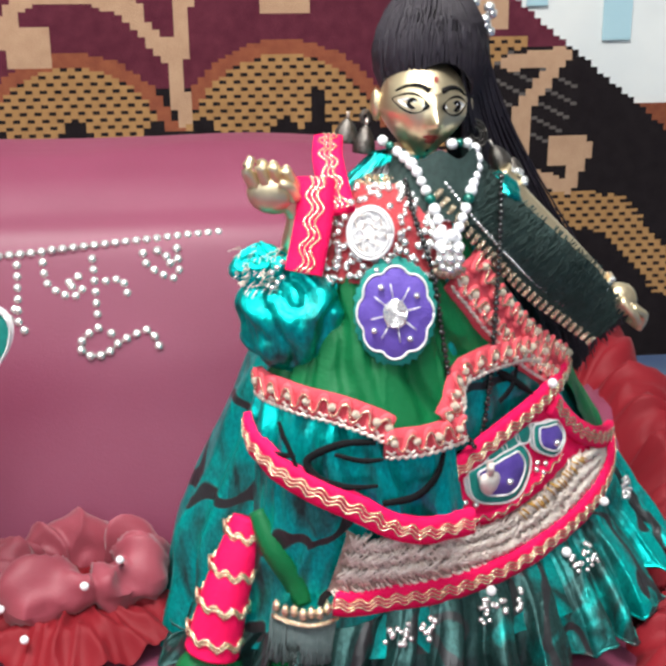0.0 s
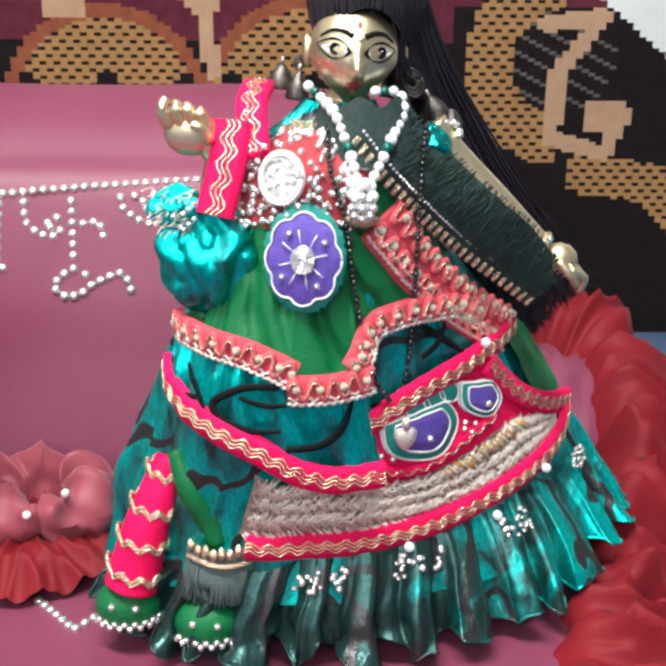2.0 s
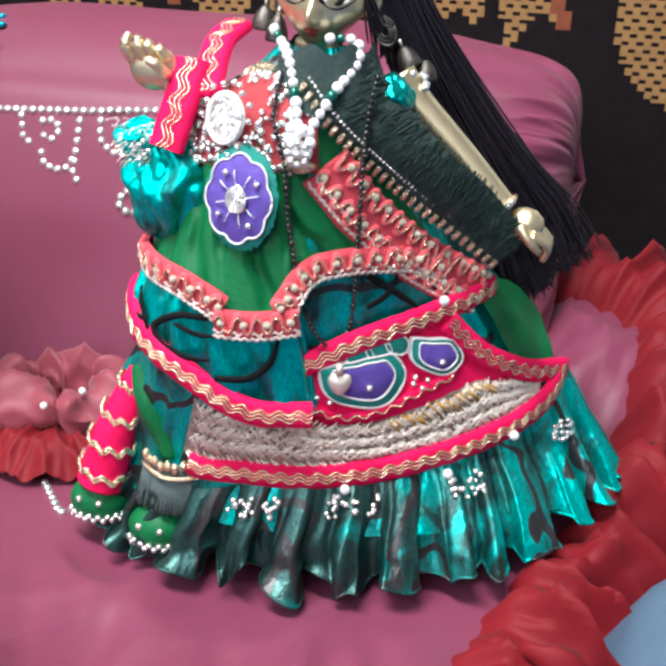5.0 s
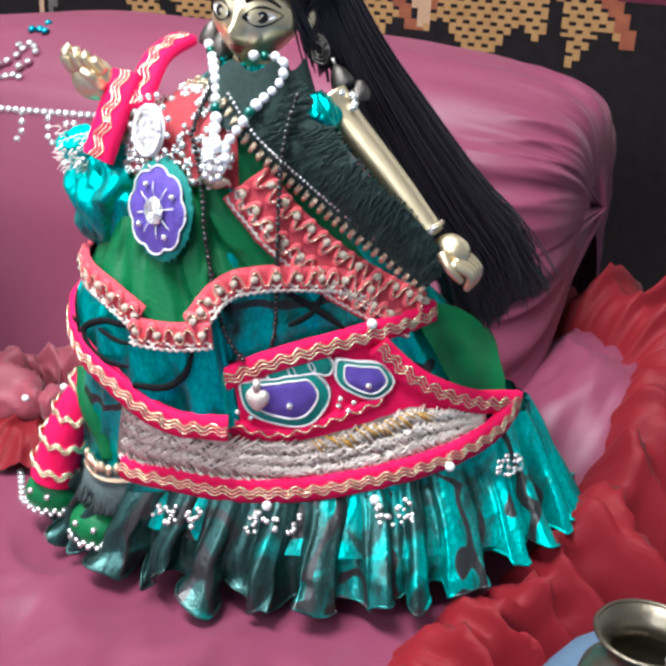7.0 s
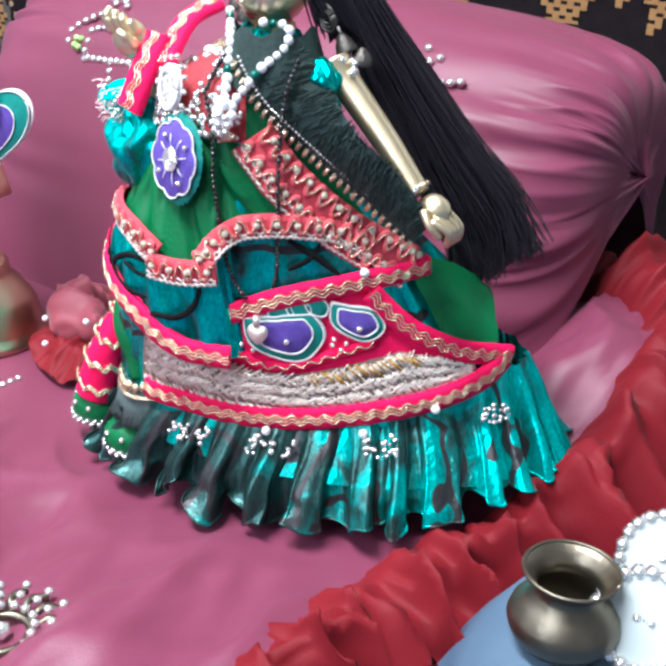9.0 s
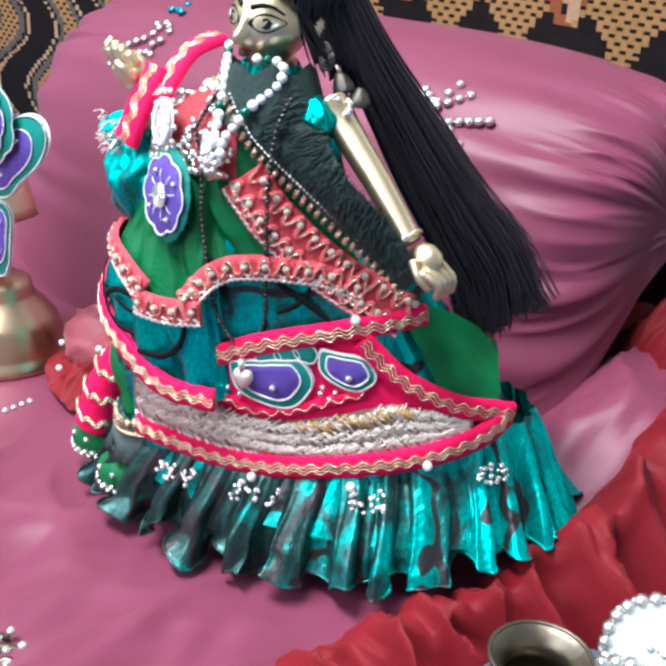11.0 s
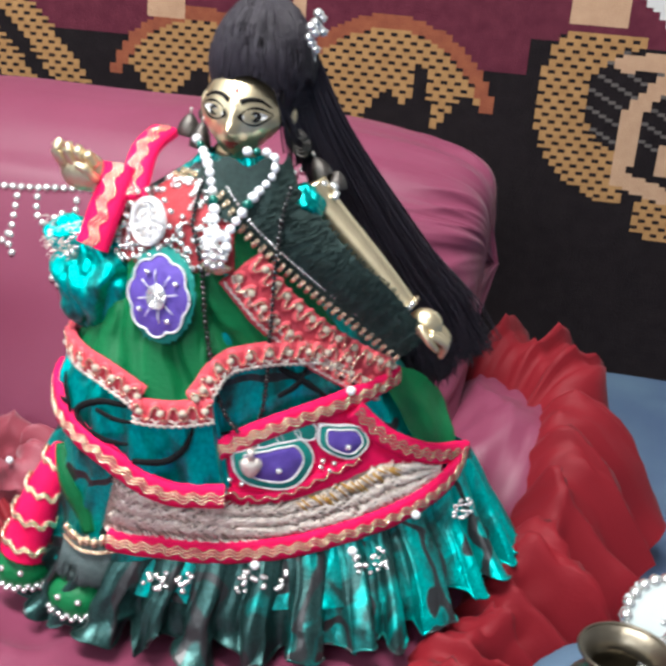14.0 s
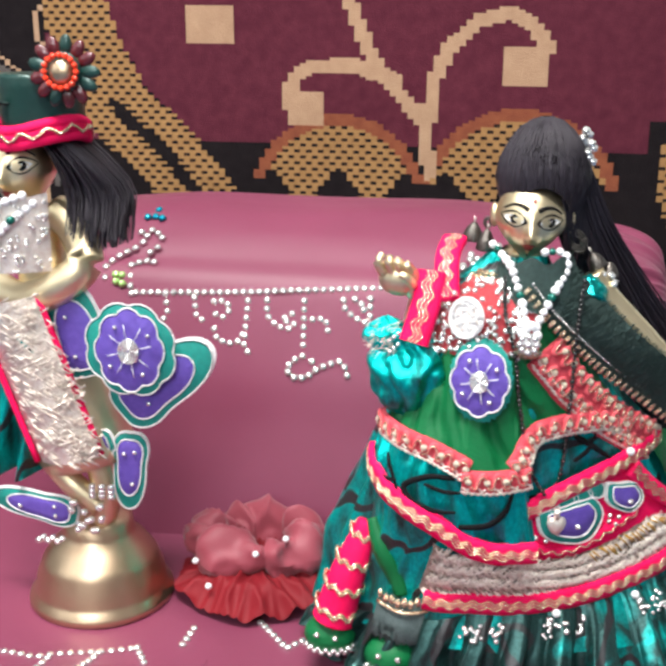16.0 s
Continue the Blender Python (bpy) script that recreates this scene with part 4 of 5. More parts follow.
for h in (0.0705, 0.0695):
    part("gold_cord", tube([(-0.072 + 0.032 * i / 20, -0.062 - 0.009 * math.sin(i / 20 * math.pi), h - 0.002 * i / 20) for i in range(21)], 0.0007, 4), GOLD, tassel)

# left sleeve and shoulder puffs
def puff(name, c, rx, ry, rz, mat, creases=9, amp=0.16, pinch=None, label=""):
    b = bmesh.new()
    bmesh.ops.create_uvsphere(b, u_segments=110, v_segments=72, radius=1)
    for v in b.verts:
        th, ph = math.atan2(v.co.y, v.co.x), v.co.z
        k = 1 + amp * (abs(math.sin(th * creases / 4 + 2.5 * noise.noise(v.co * 1.4))) * 2 - 1) * (0.35 + 0.65 * max(0, ph)) + 0.26 * noise.noise(v.co * 1.6 + Vector((c[0] * 90, 3, 1))) - 0.05 * max(0, 0.25 - abs(noise.noise(Vector((v.co.x * 3.1, v.co.y * 3.1, v.co.z * 1.1))))) * 4
        v.co = Vector((c[0] + v.co.x * rx * k, c[1] + v.co.y * ry * k, c[2] + v.co.z * rz * (1 + 0.1 * noise.noise(v.co * 3))))
        if v.co.z > c[2]:
            t = (v.co.z - c[2]) / rz
            v.co.x = c[0] + (v.co.x - c[0]) * (1 - 0.62 * t * t)
            v.co.y = c[1] + (v.co.y - c[1]) * (1 - 0.45 * t * t)
    return part(name, b, mat, gown, label)


puff("sleeve", (-0.0575, -0.0475, 0.2010), 0.0240, 0.0185, 0.0255, PLAINLAME, 13, 0.26, label="gathered teal lame puff sleeve")
puff("sleeve_frill", (-0.0715, -0.051, 0.2205), 0.0115, 0.009, 0.0095, PLAINLAME, 19, 0.34)
bm = None
rnd = random.Random(17)
for k in range(70):
    t, h = -2.6 + 2.0 * rnd.random(), 0.212 + 0.018 * rnd.random()
    p = Vector((-0.0715 + 0.0105 * math.cos(t), -0.051 + 0.0085 * math.sin(t), h))
    d = Vector((-0.7 + 0.5 * rnd.random(), -0.3, -0.6 + 0.7 * rnd.random())) * (0.003 + 0.005 * rnd.random())
    bm = tube([p, p + d * 0.5 + Vector((0, 0, 0.0006)), p + d], 0.00022, 3, bm, ends=False)
tagged(part("frayed_thread", bm, SILVER, gown, "frayed silver-green threads"), kind="stuff")
pieces("bead", BEAD_S, [(Vector((-0.068 + 0.002 * (k % 3), -0.062, 0.214 + 0.002 * k)), Vector((0, -1, 0)), 0.0013) for k in range(6)], gown)
puff("shoulder_puff", (0.0305, -0.030, 0.2425), 0.0105, 0.009, 0.0100, TEAL, 11, 0.1, label="teal lame shoulder puff")


def free_band(name, pts, width, face, parent, cords=1):
    """A red ribbon in space along pts, its face turned to the way given."""
    path = smooth_path(pts, 120)
    res = []
    for i, p in enumerate(path):
        t = (path[min(120, i + 1)] - path[max(0, i - 1)]).normalized()
        side = Vector(face).cross(t).normalized()
        res.append((p, t.cross(side).normalized() * -1 if t.cross(side).dot(Vector(face)) < 0 else t.cross(side).normalized(), side))
    rib = part(name, ribbon_bm(res, width, 0.0014), TRIM, parent, "magenta ribbon with wavy gold cord")
    for k in range(3):
        part("gold_cord", wave_cord(res, 0.0014, 0.0105, 0.0005, 0.0016, (k - 1) * 0.0021, blunt=1.0), GOLD, rib)
    return rib


free_band("cuff", [(-0.0490, -0.0500, 0.2545), (-0.0510, -0.0580, 0.240), (-0.0560, -0.0640, 0.2200)], 0.0150, (-0.15, -0.98, 0.1), gown)
free_band("shoulder_ribbon", [(-0.0400, -0.0190, 0.2670), (-0.0425, -0.038, 0.260), (-0.0405, -0.0570, 0.2425)], 0.0125, (-0.1, -0.85, 0.45), gown)

# veil: fringed net with a beaded gold edge, from the neck to the hand
VEIL_LOW = [(-0.002, -0.052, 0.246), (0.0127, -0.0510, 0.2284), (0.0398, -0.0350, 0.2015), (0.062, -0.0260, 0.184), (0.0773, -0.0215, 0.1722)]
VEIL_HIGH = [(0.020, -0.034, 0.258), (0.038, -0.036, 0.241), (0.0567, -0.0400, 0.2245), (0.076, -0.034, 0.208), (0.0915, -0.0270, 0.188)]
veil = tagged(new("veil"), "dark green fringed net veil with gold beaded edge", "veil")


def veil_at(u, v):
    p = curve_at(VEIL_LOW, u).lerp(curve_at(VEIL_HIGH, u), v)
    bulge = math.sin(v * math.pi) * 0.004
    return p + Vector((0.3, -0.8, 0.3)) * (bulge + 0.0008 * noise.noise(Vector((u * 20, v * 9, 0))))


part("net", grid_bm(veil_at, 80, 16), NET, veil)
rnd = random.Random(5)
bm = None
for k in range(620):
    u, v = rnd.random(), 0.05 + 0.9 * rnd.random() ** 0.8
    d = 0.10 + 0.12 * rnd.random()
    du = 0.02 * (rnd.random() - 0.5)
    bm = tube([veil_at(min(1, max(0, u + du * s)), min(1.06, v + d * s)) + Vector((0.25, -0.7, 0.35)) * (0.0008 + 0.0012 * s * rnd.random()) for s in (0, .5, 1)], 0.00035, 3, bm, ends=False)
tagged(part("fringe", bm, NET, veil, "fine dark green threads"), kind="stuff")
low = even(smooth_path(VEIL_LOW, 60), 0.0042)
b = bmesh.new()
bmesh.ops.create_cone(b, segments=8, radius1=0.75, radius2=0.75, depth=3.0, cap_ends=True)
barrel = mesh_of("gold_barrel", b, GOLD)
axis = (curve_at(VEIL_HIGH, .5) - curve_at(VEIL_LOW, .5)).normalized()
pieces("gold_barrel", barrel, [(p + axis * 0.001 + Vector((0.3, -0.8, 0.3)) * 0.0018, axis, 0.0016) for p in low], veil)
pieces("gold_bead", BEAD_S, [(p + axis * 0.0062 + Vector((0.3, -0.8, 0.3)) * 0.0018, axis, 0.0008) for p in even(smooth_path(VEIL_LOW, 60), 0.0021)], veil)
part("collar_net", grid_bm(lambda u, v: Vector((0.003 + 0.018 * math.sin(u * 4.4 - 2.2) * (1 + 0.5 * v), -0.028 - 0.021 * math.cos(u * 4.4 - 2.2) * (1 + 0.3 * v), 0.262 - 0.026 * v + 0.002 * math.sin(u * 30))), 40, 10), NET, veil)

# ------------------------------------------------------------------ brass figurine
def tapered(bm, pts, r0, r1, seg=16, n=16):
    return tube(smooth_path(pts, n), lambda t: r0 + (r1 - r0) * t, seg, bm)


def head(bm, c, rx, ry, rz, yaw, roll=0.0):
    """Head with brow, nose, chin and enamelled eyes with a painted glint, brows and lips in one mesh; materials 0
    brass, 1 white, 2 black, 3 red.
    """
    turn = Matrix.Rotation(radians(yaw), 3, "Z") @ Matrix.Rotation(radians(roll), 3, "Y")

    def surf(x, z):
        """A point of the face at x and z, both in half-widths."""
        w = 1 - 0.62 * max(0, -z - 0.1) ** 1.2
        q = max(0.0, 1 - min(1, (x / w) ** 2 + z * z))
        y = -q ** 0.5
        y -= 0.34 * math.exp(-(x / 0.13) ** 2) * (math.exp(-((z + 0.26) / 0.17) ** 2) + 0.28 * math.exp(-((z - 0.02) / 0.22) ** 2))
        y -= 0.10 * math.exp(-((abs(x) - 0.13) / 0.07) ** 2 - ((z + 0.34) / 0.08) ** 2)
        y -= 0.10 * math.exp(-(x / 0.25) ** 2 - ((z + 0.56) / 0.12) ** 2) + 0.10 * math.exp(-(x / 0.25) ** 2 - ((z + 0.85) / 0.12) ** 2)
        y += 0.07 * (math.exp(-((x - 0.42) / 0.22) ** 2) + math.exp(-((x + 0.42) / 0.22) ** 2)) * math.exp(-((z - 0.08) / 0.14) ** 2)
        return Vector((x * w, y, z))

    def put(p, lift=0.0):
        return Vector(c) + turn @ Vector((p.x * rx, p.y * ry - lift, p.z * rz))

    made = bmesh.ops.create_uvsphere(bm, u_segments=120, v_segments=90, radius=1)
    for v in made["verts"]:
        p = v.co.copy()
        if p.y < 0:
            s = surf(p.x, p.z)
            p = Vector((s.x, min(p.y, s.y) if p.y < -0.05 else p.y, p.z))
        else:
            p.x *= 1 - 0.62 * max(0, -p.z - 0.1) ** 1.2
        v.co = put(p)

    def spot(cx, cz, w, h, mat, lift, tilt=0.0, pointed=0.0):
        mid = bm.verts.new(put(surf(cx, cz), lift))
        rim = []
        for k in range(24):
            t = k / 24 * 2 * math.pi
            x, z = w * math.cos(t), h * math.sin(t) * (1 - pointed * abs(math.cos(t)) ** 2)
            rim.append(bm.verts.new(put(surf(cx + x * math.cos(tilt) - z * math.sin(tilt), cz + x * math.sin(tilt) + z * math.cos(tilt)), lift)))
        for k in range(24):
            bm.faces.new((mid, rim[(k + 1) % 24], rim[k])).material_index = mat

    for sgn in (-1, 1):
        spot(0.50 * sgn, 0.10, 0.37, 0.205, 2, 0.0005, 0.12 * sgn, 0.55)
        spot(0.50 * sgn, 0.095, 0.27, 0.105, 1, 0.0008, 0.12 * sgn, 0.5)
        spot(0.51 * sgn + 0.02, 0.095, 0.115, 0.115, 2, 0.0011)
        # small white dot: a glint of light painted on the pupil
        spot(0.49 * sgn + 0.04, 0.130, 0.020, 0.022, 1, 0.0014)
        brow = [put(surf(sgn * x, z), 0.0006) for x, z in ((0.14, 0.36), (0.34, 0.44), (0.58, 0.43), (0.80, 0.30))]
        tube(smooth_path(brow, 10), lambda t: 0.0011 * (1.15 - 0.8 * t), 5, bm, 2)
    spot(0, -0.53, 0.24, 0.055, 3, 0.0005, 0, 0.4)
    spot(0, -0.61, 0.18, 0.05, 3, 0.0005)
    spot(0, -0.80, 0.05, 0.04, 2, 0.0006)
    spot(0, 0.40, 0.11, 0.10, 0, 0.0009)
    spot(0, 0.58, 0.055, 0.05, 3, 0.0009)


fb = bmesh.new()
head(fb, (-0.0014, -0.0245, 0.2790), 0.0182, 0.0195, 0.0205, 3, 5)
tapered(fb, [(-0.004, -0.020, 0.262), (-0.005, -0.018, 0.245)], 0.010, 0.012)
ball((-0.0200, -0.0205, 0.2800), 0.0052, fb, 2, 0, (0.45, 0.75, 1.3))
ball((0.0195, -0.0175, 0.2775), 0.0052, fb, 2, 0, (0.45, 0.75, 1.3))
tapered(fb, [(0.031, -0.022, 0.250), (0.0395, -0.0215, 0.2395), (0.062, -0.0225, 0.218), (0.0815, -0.0245, 0.1985)], 0.0080, 0.0052, 18, 20)
ball((0.0895, -0.0240, 0.1925), 0.0085, fb, 2, 0, (1.0, 0.75, 0.95))
for k in range(4):
    o = (k - 1.5) * 0.0032
    tapered(fb, [(0.0925, -0.026 + o * 1.2, 0.1915 + o * 0.3), (0.1000, -0.0235 + o * 1.2, 0.1860), (0.0985, -0.0215 + o * 1.1, 0.1790)], 0.0022, 0.0016, 8, 8)
tapered(fb, [(0.088, -0.031, 0.194), (0.093, -0.033, 0.188), (0.097, -0.030, 0.183)], 0.0023, 0.0016, 8, 8)
tapered(fb, [(-0.052, -0.030, 0.225), (-0.057, -0.046, 0.226), (-0.055, -0.048, 0.240), (-0.062, -0.0495, 0.249)], 0.0065, 0.0055, 14, 18)
ball((-0.0655, -0.0505, 0.2500), 0.0108, fb, 3, 0, (1.0, 0.55, 0.85))
for k in range(4):
    x = -0.0745 + 0.0048 * k
    tapered(fb, [(x + 0.001, -0.053, 0.2535), (x - 0.0015, -0.056, 0.2590 + 0.0015 * (1.5 - abs(k - 1.5))), (x + 0.0005, -0.0540, 0.2635 - 0.0022 * k)], 0.0029, 0.0017, 8, 8)
tapered(fb, [(-0.0580, -0.055, 0.2480), (-0.0600, -0.060, 0.2525), (-0.0640, -0.0605, 0.2545)], 0.0026, 0.0018, 8, 8)
fig = obj("brass_figurine", fb, [BRASS, EYEW, EYEB, LIPS])
tagged(fig, "polished brass deity figurine with enamelled eyes", "figurine")

# hair
wig = tagged(new("wig"), "long straight black wig with a tall crown", "wig")
b = bmesh.new()
bmesh.ops.create_uvsphere(b, u_segments=64, v_segments=40, radius=1)
for v in b.verts:
    p = v.co.copy()
    x, y, z = p.x * 0.0238, p.y * 0.0240, p.z * 0.029
    if p.y < 0:
        line = -0.66 + 0.46 * max(0, 1 - (p.x / 0.74) ** 2)
        y *= 0.42 + 0.58 * ease((p.z - line) / 0.16)
    if p.z > 0:
        x *= 1 - 0.12 * p.z
    q = 1 + 0.03 * math.sin(math.atan2(p.y, p.x) * 26 + 3 * noise.noise(p * 3)) + 0.04 * noise.noise(p * 3)
    v.co = Vector((0.004 + x * q, -0.0145 + y * q, 0.3010 + z * (1 + 0.02 * noise.noise(p * 4))))
part("hair_crown", b, HAIR, wig)
rnd = random.Random(21)
bm = None
for k in range(260):
    az = math.pi * 2 * rnd.random()
    tw = 0.5 * (rnd.random() - 0.5)
    front = math.sin(az) < 0
    lim = (-0.62 + 0.44 * max(0, 1 - (math.cos(az) / 0.74) ** 2)) if front else -0.8
    pts = []
    for i in range(9):
        el = math.asin(max(-0.95, lim + 0.04)) + (1.45 - math.asin(max(-0.95, lim + 0.04))) * i / 8
        aa = az + tw * i / 8
        p = Vector((math.cos(aa) * math.cos(el), math.sin(aa) * math.cos(el), math.sin(el)))
        kk = 1.01 + 0.02 * noise.noise(Vector((k * 3.1, i * .4, 0)))
        x = p.x * 0.0238 * (1 - 0.12 * max(0, p.z))
        pts.append(Vector((0.004 + x * kk, -0.0145 + p.y * 0.0240 * kk, 0.3010 + p.z * 0.029 * kk)))
    bm = tube(pts, lambda t: 0.0008 * (1 - 0.4 * t), 3, bm, ends=False)
tagged(part("crown_lock", bm, HAIR, wig), kind="stuff")
HP = [(0.018, -0.008, 0.303), (0.029, 0.003, 0.272), (0.046, 0.015, 0.240), (0.069, 0.028, 0.203), (0.088, 0.036, 0.175), (0.098, 0.038, 0.151)]
rnd = random.Random(8)
bm = None
tufts = [(rnd.random() * 2.4 - 1.4, rnd.random() * 2 - 1, 0.66 + 0.38 * rnd.random() ** 0.6, rnd.random() - 0.5) for _ in range(64)]
for k in range(1900):
    w0, d0, cut, bend = tufts[k % 64]
    w, d = w0 + 0.55 * (rnd.random() - .5), d0 + 0.8 * (rnd.random() - .5)
    cut = cut + 0.05 * rnd.random() + (0.06 * rnd.random() if k % 9 == 0 else 0)
    pts = []
    for i in range(15):
        t = i / 14 * cut
        c = curve_at(HP, min(1, t))
        spread = 0.006 + 0.0095 * min(1, t * 1.3) + 0.003 * bend * t
        stray = 0.016 * bend * max(0, t - 0.55) * (2.0 if w > 0.4 else 0.8)
        pts.append(c + Vector((0.62, 0.1, 0.55)).normalized() * (w * spread + stray) + Vector((0.5, -0.75, 0)) * (d * 0.0065) + Vector((0.02, 0, -0.06)) * max(0, t - 1) + Vector((1, 1, 1)) * (0.0006 + 0.0045 * t * t) * noise.noise(Vector(((k % 64) * 1.7, t * 3, k * 0.002))))
    bm = tube(pts, lambda t: 0.00085 * (1 - 0.7 * t), 3, bm, ends=False)
tagged(part("long_lock", bm, HAIR, wig, "long straight black strands"), kind="stuff")
bm = None
for k in range(75):
    o, w = rnd.random(), rnd.random()
    x0 = 0.0125 + 0.008 * o
    pts = [(x0, -0.031 + 0.020 * o, 0.301), (x0 + 0.003 + 0.002 * w, -0.028 + 0.022 * o, 0.280), (x0 + 0.004 + 0.009 * w, -0.020 + 0.022 * o, 0.262 - 0.016 * o + 0.008 * w)]
    bm = tube(smooth_path(pts, 8), lambda t: 0.0010 * (1 - 0.6 * t), 4, bm)
tagged(part("side_lock", bm, HAIR, wig), kind="stuff")
clip_ = tagged(new("hair_clip"), "silver hair clip set with white crystals", "hair clip")
pieces("crystal", BEAD_S, [(Vector((0.0265 + 0.0015 * math.sin(k * 2), -0.018 + 0.001 * k - 0.004, 0.318 - 0.0024 * k)), Vector((0, 0, 1)), 0.0026) for k in range(7)], clip_)
pieces("crystal", BEAD_S, [(Vector((0.0245 + 0.0018 * math.sin(k * 2), -0.002 + 0.001 * k, 0.3225 - 0.002 * k)), Vector((0, 0, 1)), 0.0026) for k in range(5)], clip_)


# jewellery
def bell(m, at, r, h):
    """A hatched bell that hangs below the point at."""
    b = bmesh.new()
    rows, segs = 12, 28
    ring = []
    for i in range(rows + 1):
        t = i / rows
        rr = r * (0.18 + 0.82 * math.sin(t * 1.75) ** 0.8)
        ring.append([b.verts.new(m @ (Vector(at) + Vector((math.cos(a), math.sin(a), 0)) * rr * (1 + 0.10 * ((i + k) % 2)) + Vector((0, 0, -h * t)))) for k, a in enumerate([q / segs * 2 * math.pi for q in range(segs)])])
    for p, q in zip(ring, ring[1:]):
        for k in range(segs):
            b.faces.new((p[k], p[(k + 1) % segs], q[(k + 1) % segs], q[k]))
    b.faces.new(ring[-1])
    return b


def earring(c, tilt, hoop, drops):
    e = tagged(new("earring"), "oxidised silver earring with hatched bell drops", "earring", "earrings")
    m = Matrix.Translation(c) @ Matrix.Rotation(tilt, 4, "Y")
    for r in (hoop, hoop * 0.72, hoop * 0.45):
        part("beaded_ring", tube([m @ Vector((r * math.cos(t), 0.0, r * 1.4 * math.sin(t))) for t in [i / 24 * 2 * math.pi for i in range(25)]], hoop * 0.17, 5), OXIDE, e)
    for at, r, h in drops:
        part("bell", bell(m, at, r, h), OXIDE, e)
        part("hook", tube([m @ (Vector(at) + Vector((0, 0, 0.003))), m @ Vector(at)], 0.0006, 5), SILVER, e)


earring((-0.0235, -0.0140, 0.2745), 0.1, 0.0022, (((0.0005, -0.001, -0.0035), 0.0045, 0.0115), ((-0.0070, 0.003, -0.0015), 0.0050, 0.0100)))
earring((0.0235, -0.0175, 0.2670), -0.5, 0.0044, (((0.004, 0.0, -0.0085), 0.0045, 0.0095),))

pearls = tagged(new("pearl_necklace"), "white pearl necklace with green beads and floret", "necklace")
PL = smooth_path([(-0.0195, -0.033, 0.2665), (-0.0100, -0.0445, 0.2585), (-0.0060, -0.0505, 0.2500), (-0.0030, -0.0555, 0.2425), (-0.0005, -0.0600, 0.2340), (0.0010, -0.0625, 0.2295)], 60)
PR_ = smooth_path([(0.0070, -0.043, 0.2655), (0.0165, -0.038, 0.2645), (0.0180, -0.042, 0.2560), (0.0125, -0.0525, 0.2470), (0.0095, -0.0570, 0.2410), (0.0060, -0.0605, 0.2345), (0.0040, -0.0620, 0.2295)], 60)
for path in (PL, PR_):
    pts = even(path, 0.0043)
    n = len(pts)
    for k, p in enumerate(pts):
        g = k in (1, n - 5)
        pieces("green_bead" if g else "pearl", BEAD_G if g else BEAD_P, [(p, Vector((0, 0, 1)), 0.0023 + 0.0003 * math.sin(k * 5))], pearls)
pieces("pearl", BEAD_P, [(Vector(p), Vector((0, 0, 1)), 0.0025) for p in ((-.0025, -.0625, .2325), (.0025, -.0635, .2325), (-.002, -.064, .2285), (.0055, -.0630, .2275), (-.0010, -.0645, .2250), (.0045, -.0645, .2245))], pearls)
pieces("floret_bead", BEAD_S, [(Vector((0.0015 + 0.0042 * math.cos(k / 8 * 6.2832), -0.0660, 0.2235 + 0.0042 * math.sin(k / 8 * 6.2832))), Vector((0, 0, 1)), 0.0021) for k in range(8)] + [(Vector((0.0015, -0.0668, 0.2235)), Vector((0, 0, 1)), 0.0024)], pearls)
bm = None
for k in range(7):
    bm = tube([(0.0015, -0.0645, 0.2205), (0.0015 + (k - 3) * 0.0022, -0.0640, 0.2155 + 0.0003 * (k - 3) ** 2)], 0.0014, 6, bm)
part("gold_fan", bm, GOLD, pearls)

chain = tagged(new("bead_chain"), "long black bead chain with silver heart pendant", "necklace")
SA = [(-41, .2517), (-28, .235), (-22, .215), (-20, .1891), (-18, .1558), (-14, .1405)]
SB = [(0.0275, -0.0440, 0.2520), (0.0260, -0.0500, 0.2400), (0.0250, -0.0530, 0.2191), (0.0242, -0.0525, 0.1867), (0.0223, -0.0500, 0.1507), (0.0170, -0.0530, 0.1360)]
for pts in ([body(p.x, p.y, 0.0075)[0] for p in [curve_at([(a, z, 0) for a, z in SA], i / 120) for i in range(121)]], smooth_path(SB, 120)):
    pieces("black_bead", BEAD_K, [(p, Vector((0, 0, 1)), 0.0013 + 0.0003 * (k % 3 == 0)) for k, p in enumerate(even(pts, 0.0025))], chain)
hp, hn = body(-13, 0.1255, 0.010)
b = ball((0, 0, 0), 0.0052, sub=3)
for v in b.verts:
    x, z = v.co.x, v.co.z
    v.co = Vector((x, v.co.y * 0.5, z * 0.95 + abs(x) * 0.45 - 0.001))
    v.co = hp + Matrix.Rotation(radians(18), 3, "Z") @ v.co
part("heart_pendant", b, SILVER, chain, "polished silver heart")
part("bail", tube([hp + Vector((0, -0.001, 0.004)), hp + Vector((0, -0.001, 0.0095))], 0.0017, 8), SILVER, chain)
bracelet = tagged(new("bracelet"), "gold bracelet with crystal beads", "bracelet")
part("band", tube([Vector((0.0805, -0.0245, 0.1995)) + Vector((0.5, 0.0, 0.62)).normalized() * 0.0062 * math.cos(t) + Vector((0, 1, 0)) * 0.0062 * math.sin(t) for t in [i / 24 * 2 * math.pi for i in range(25)]], 0.0012, 6), GOLD, bracelet)
pieces("crystal", BEAD_S, [(Vector((0.081, -0.0305, 0.1995 + 0.002 * k)) + Vector((0.0012 * k, 0, 0)), Vector((0, -1, 0)), 0.0016) for k in (-2, -1, 0, 1, 2)], bracelet)
armlet = tagged(new("armlet"), "silver flower armlet with red stone", "bracelet")
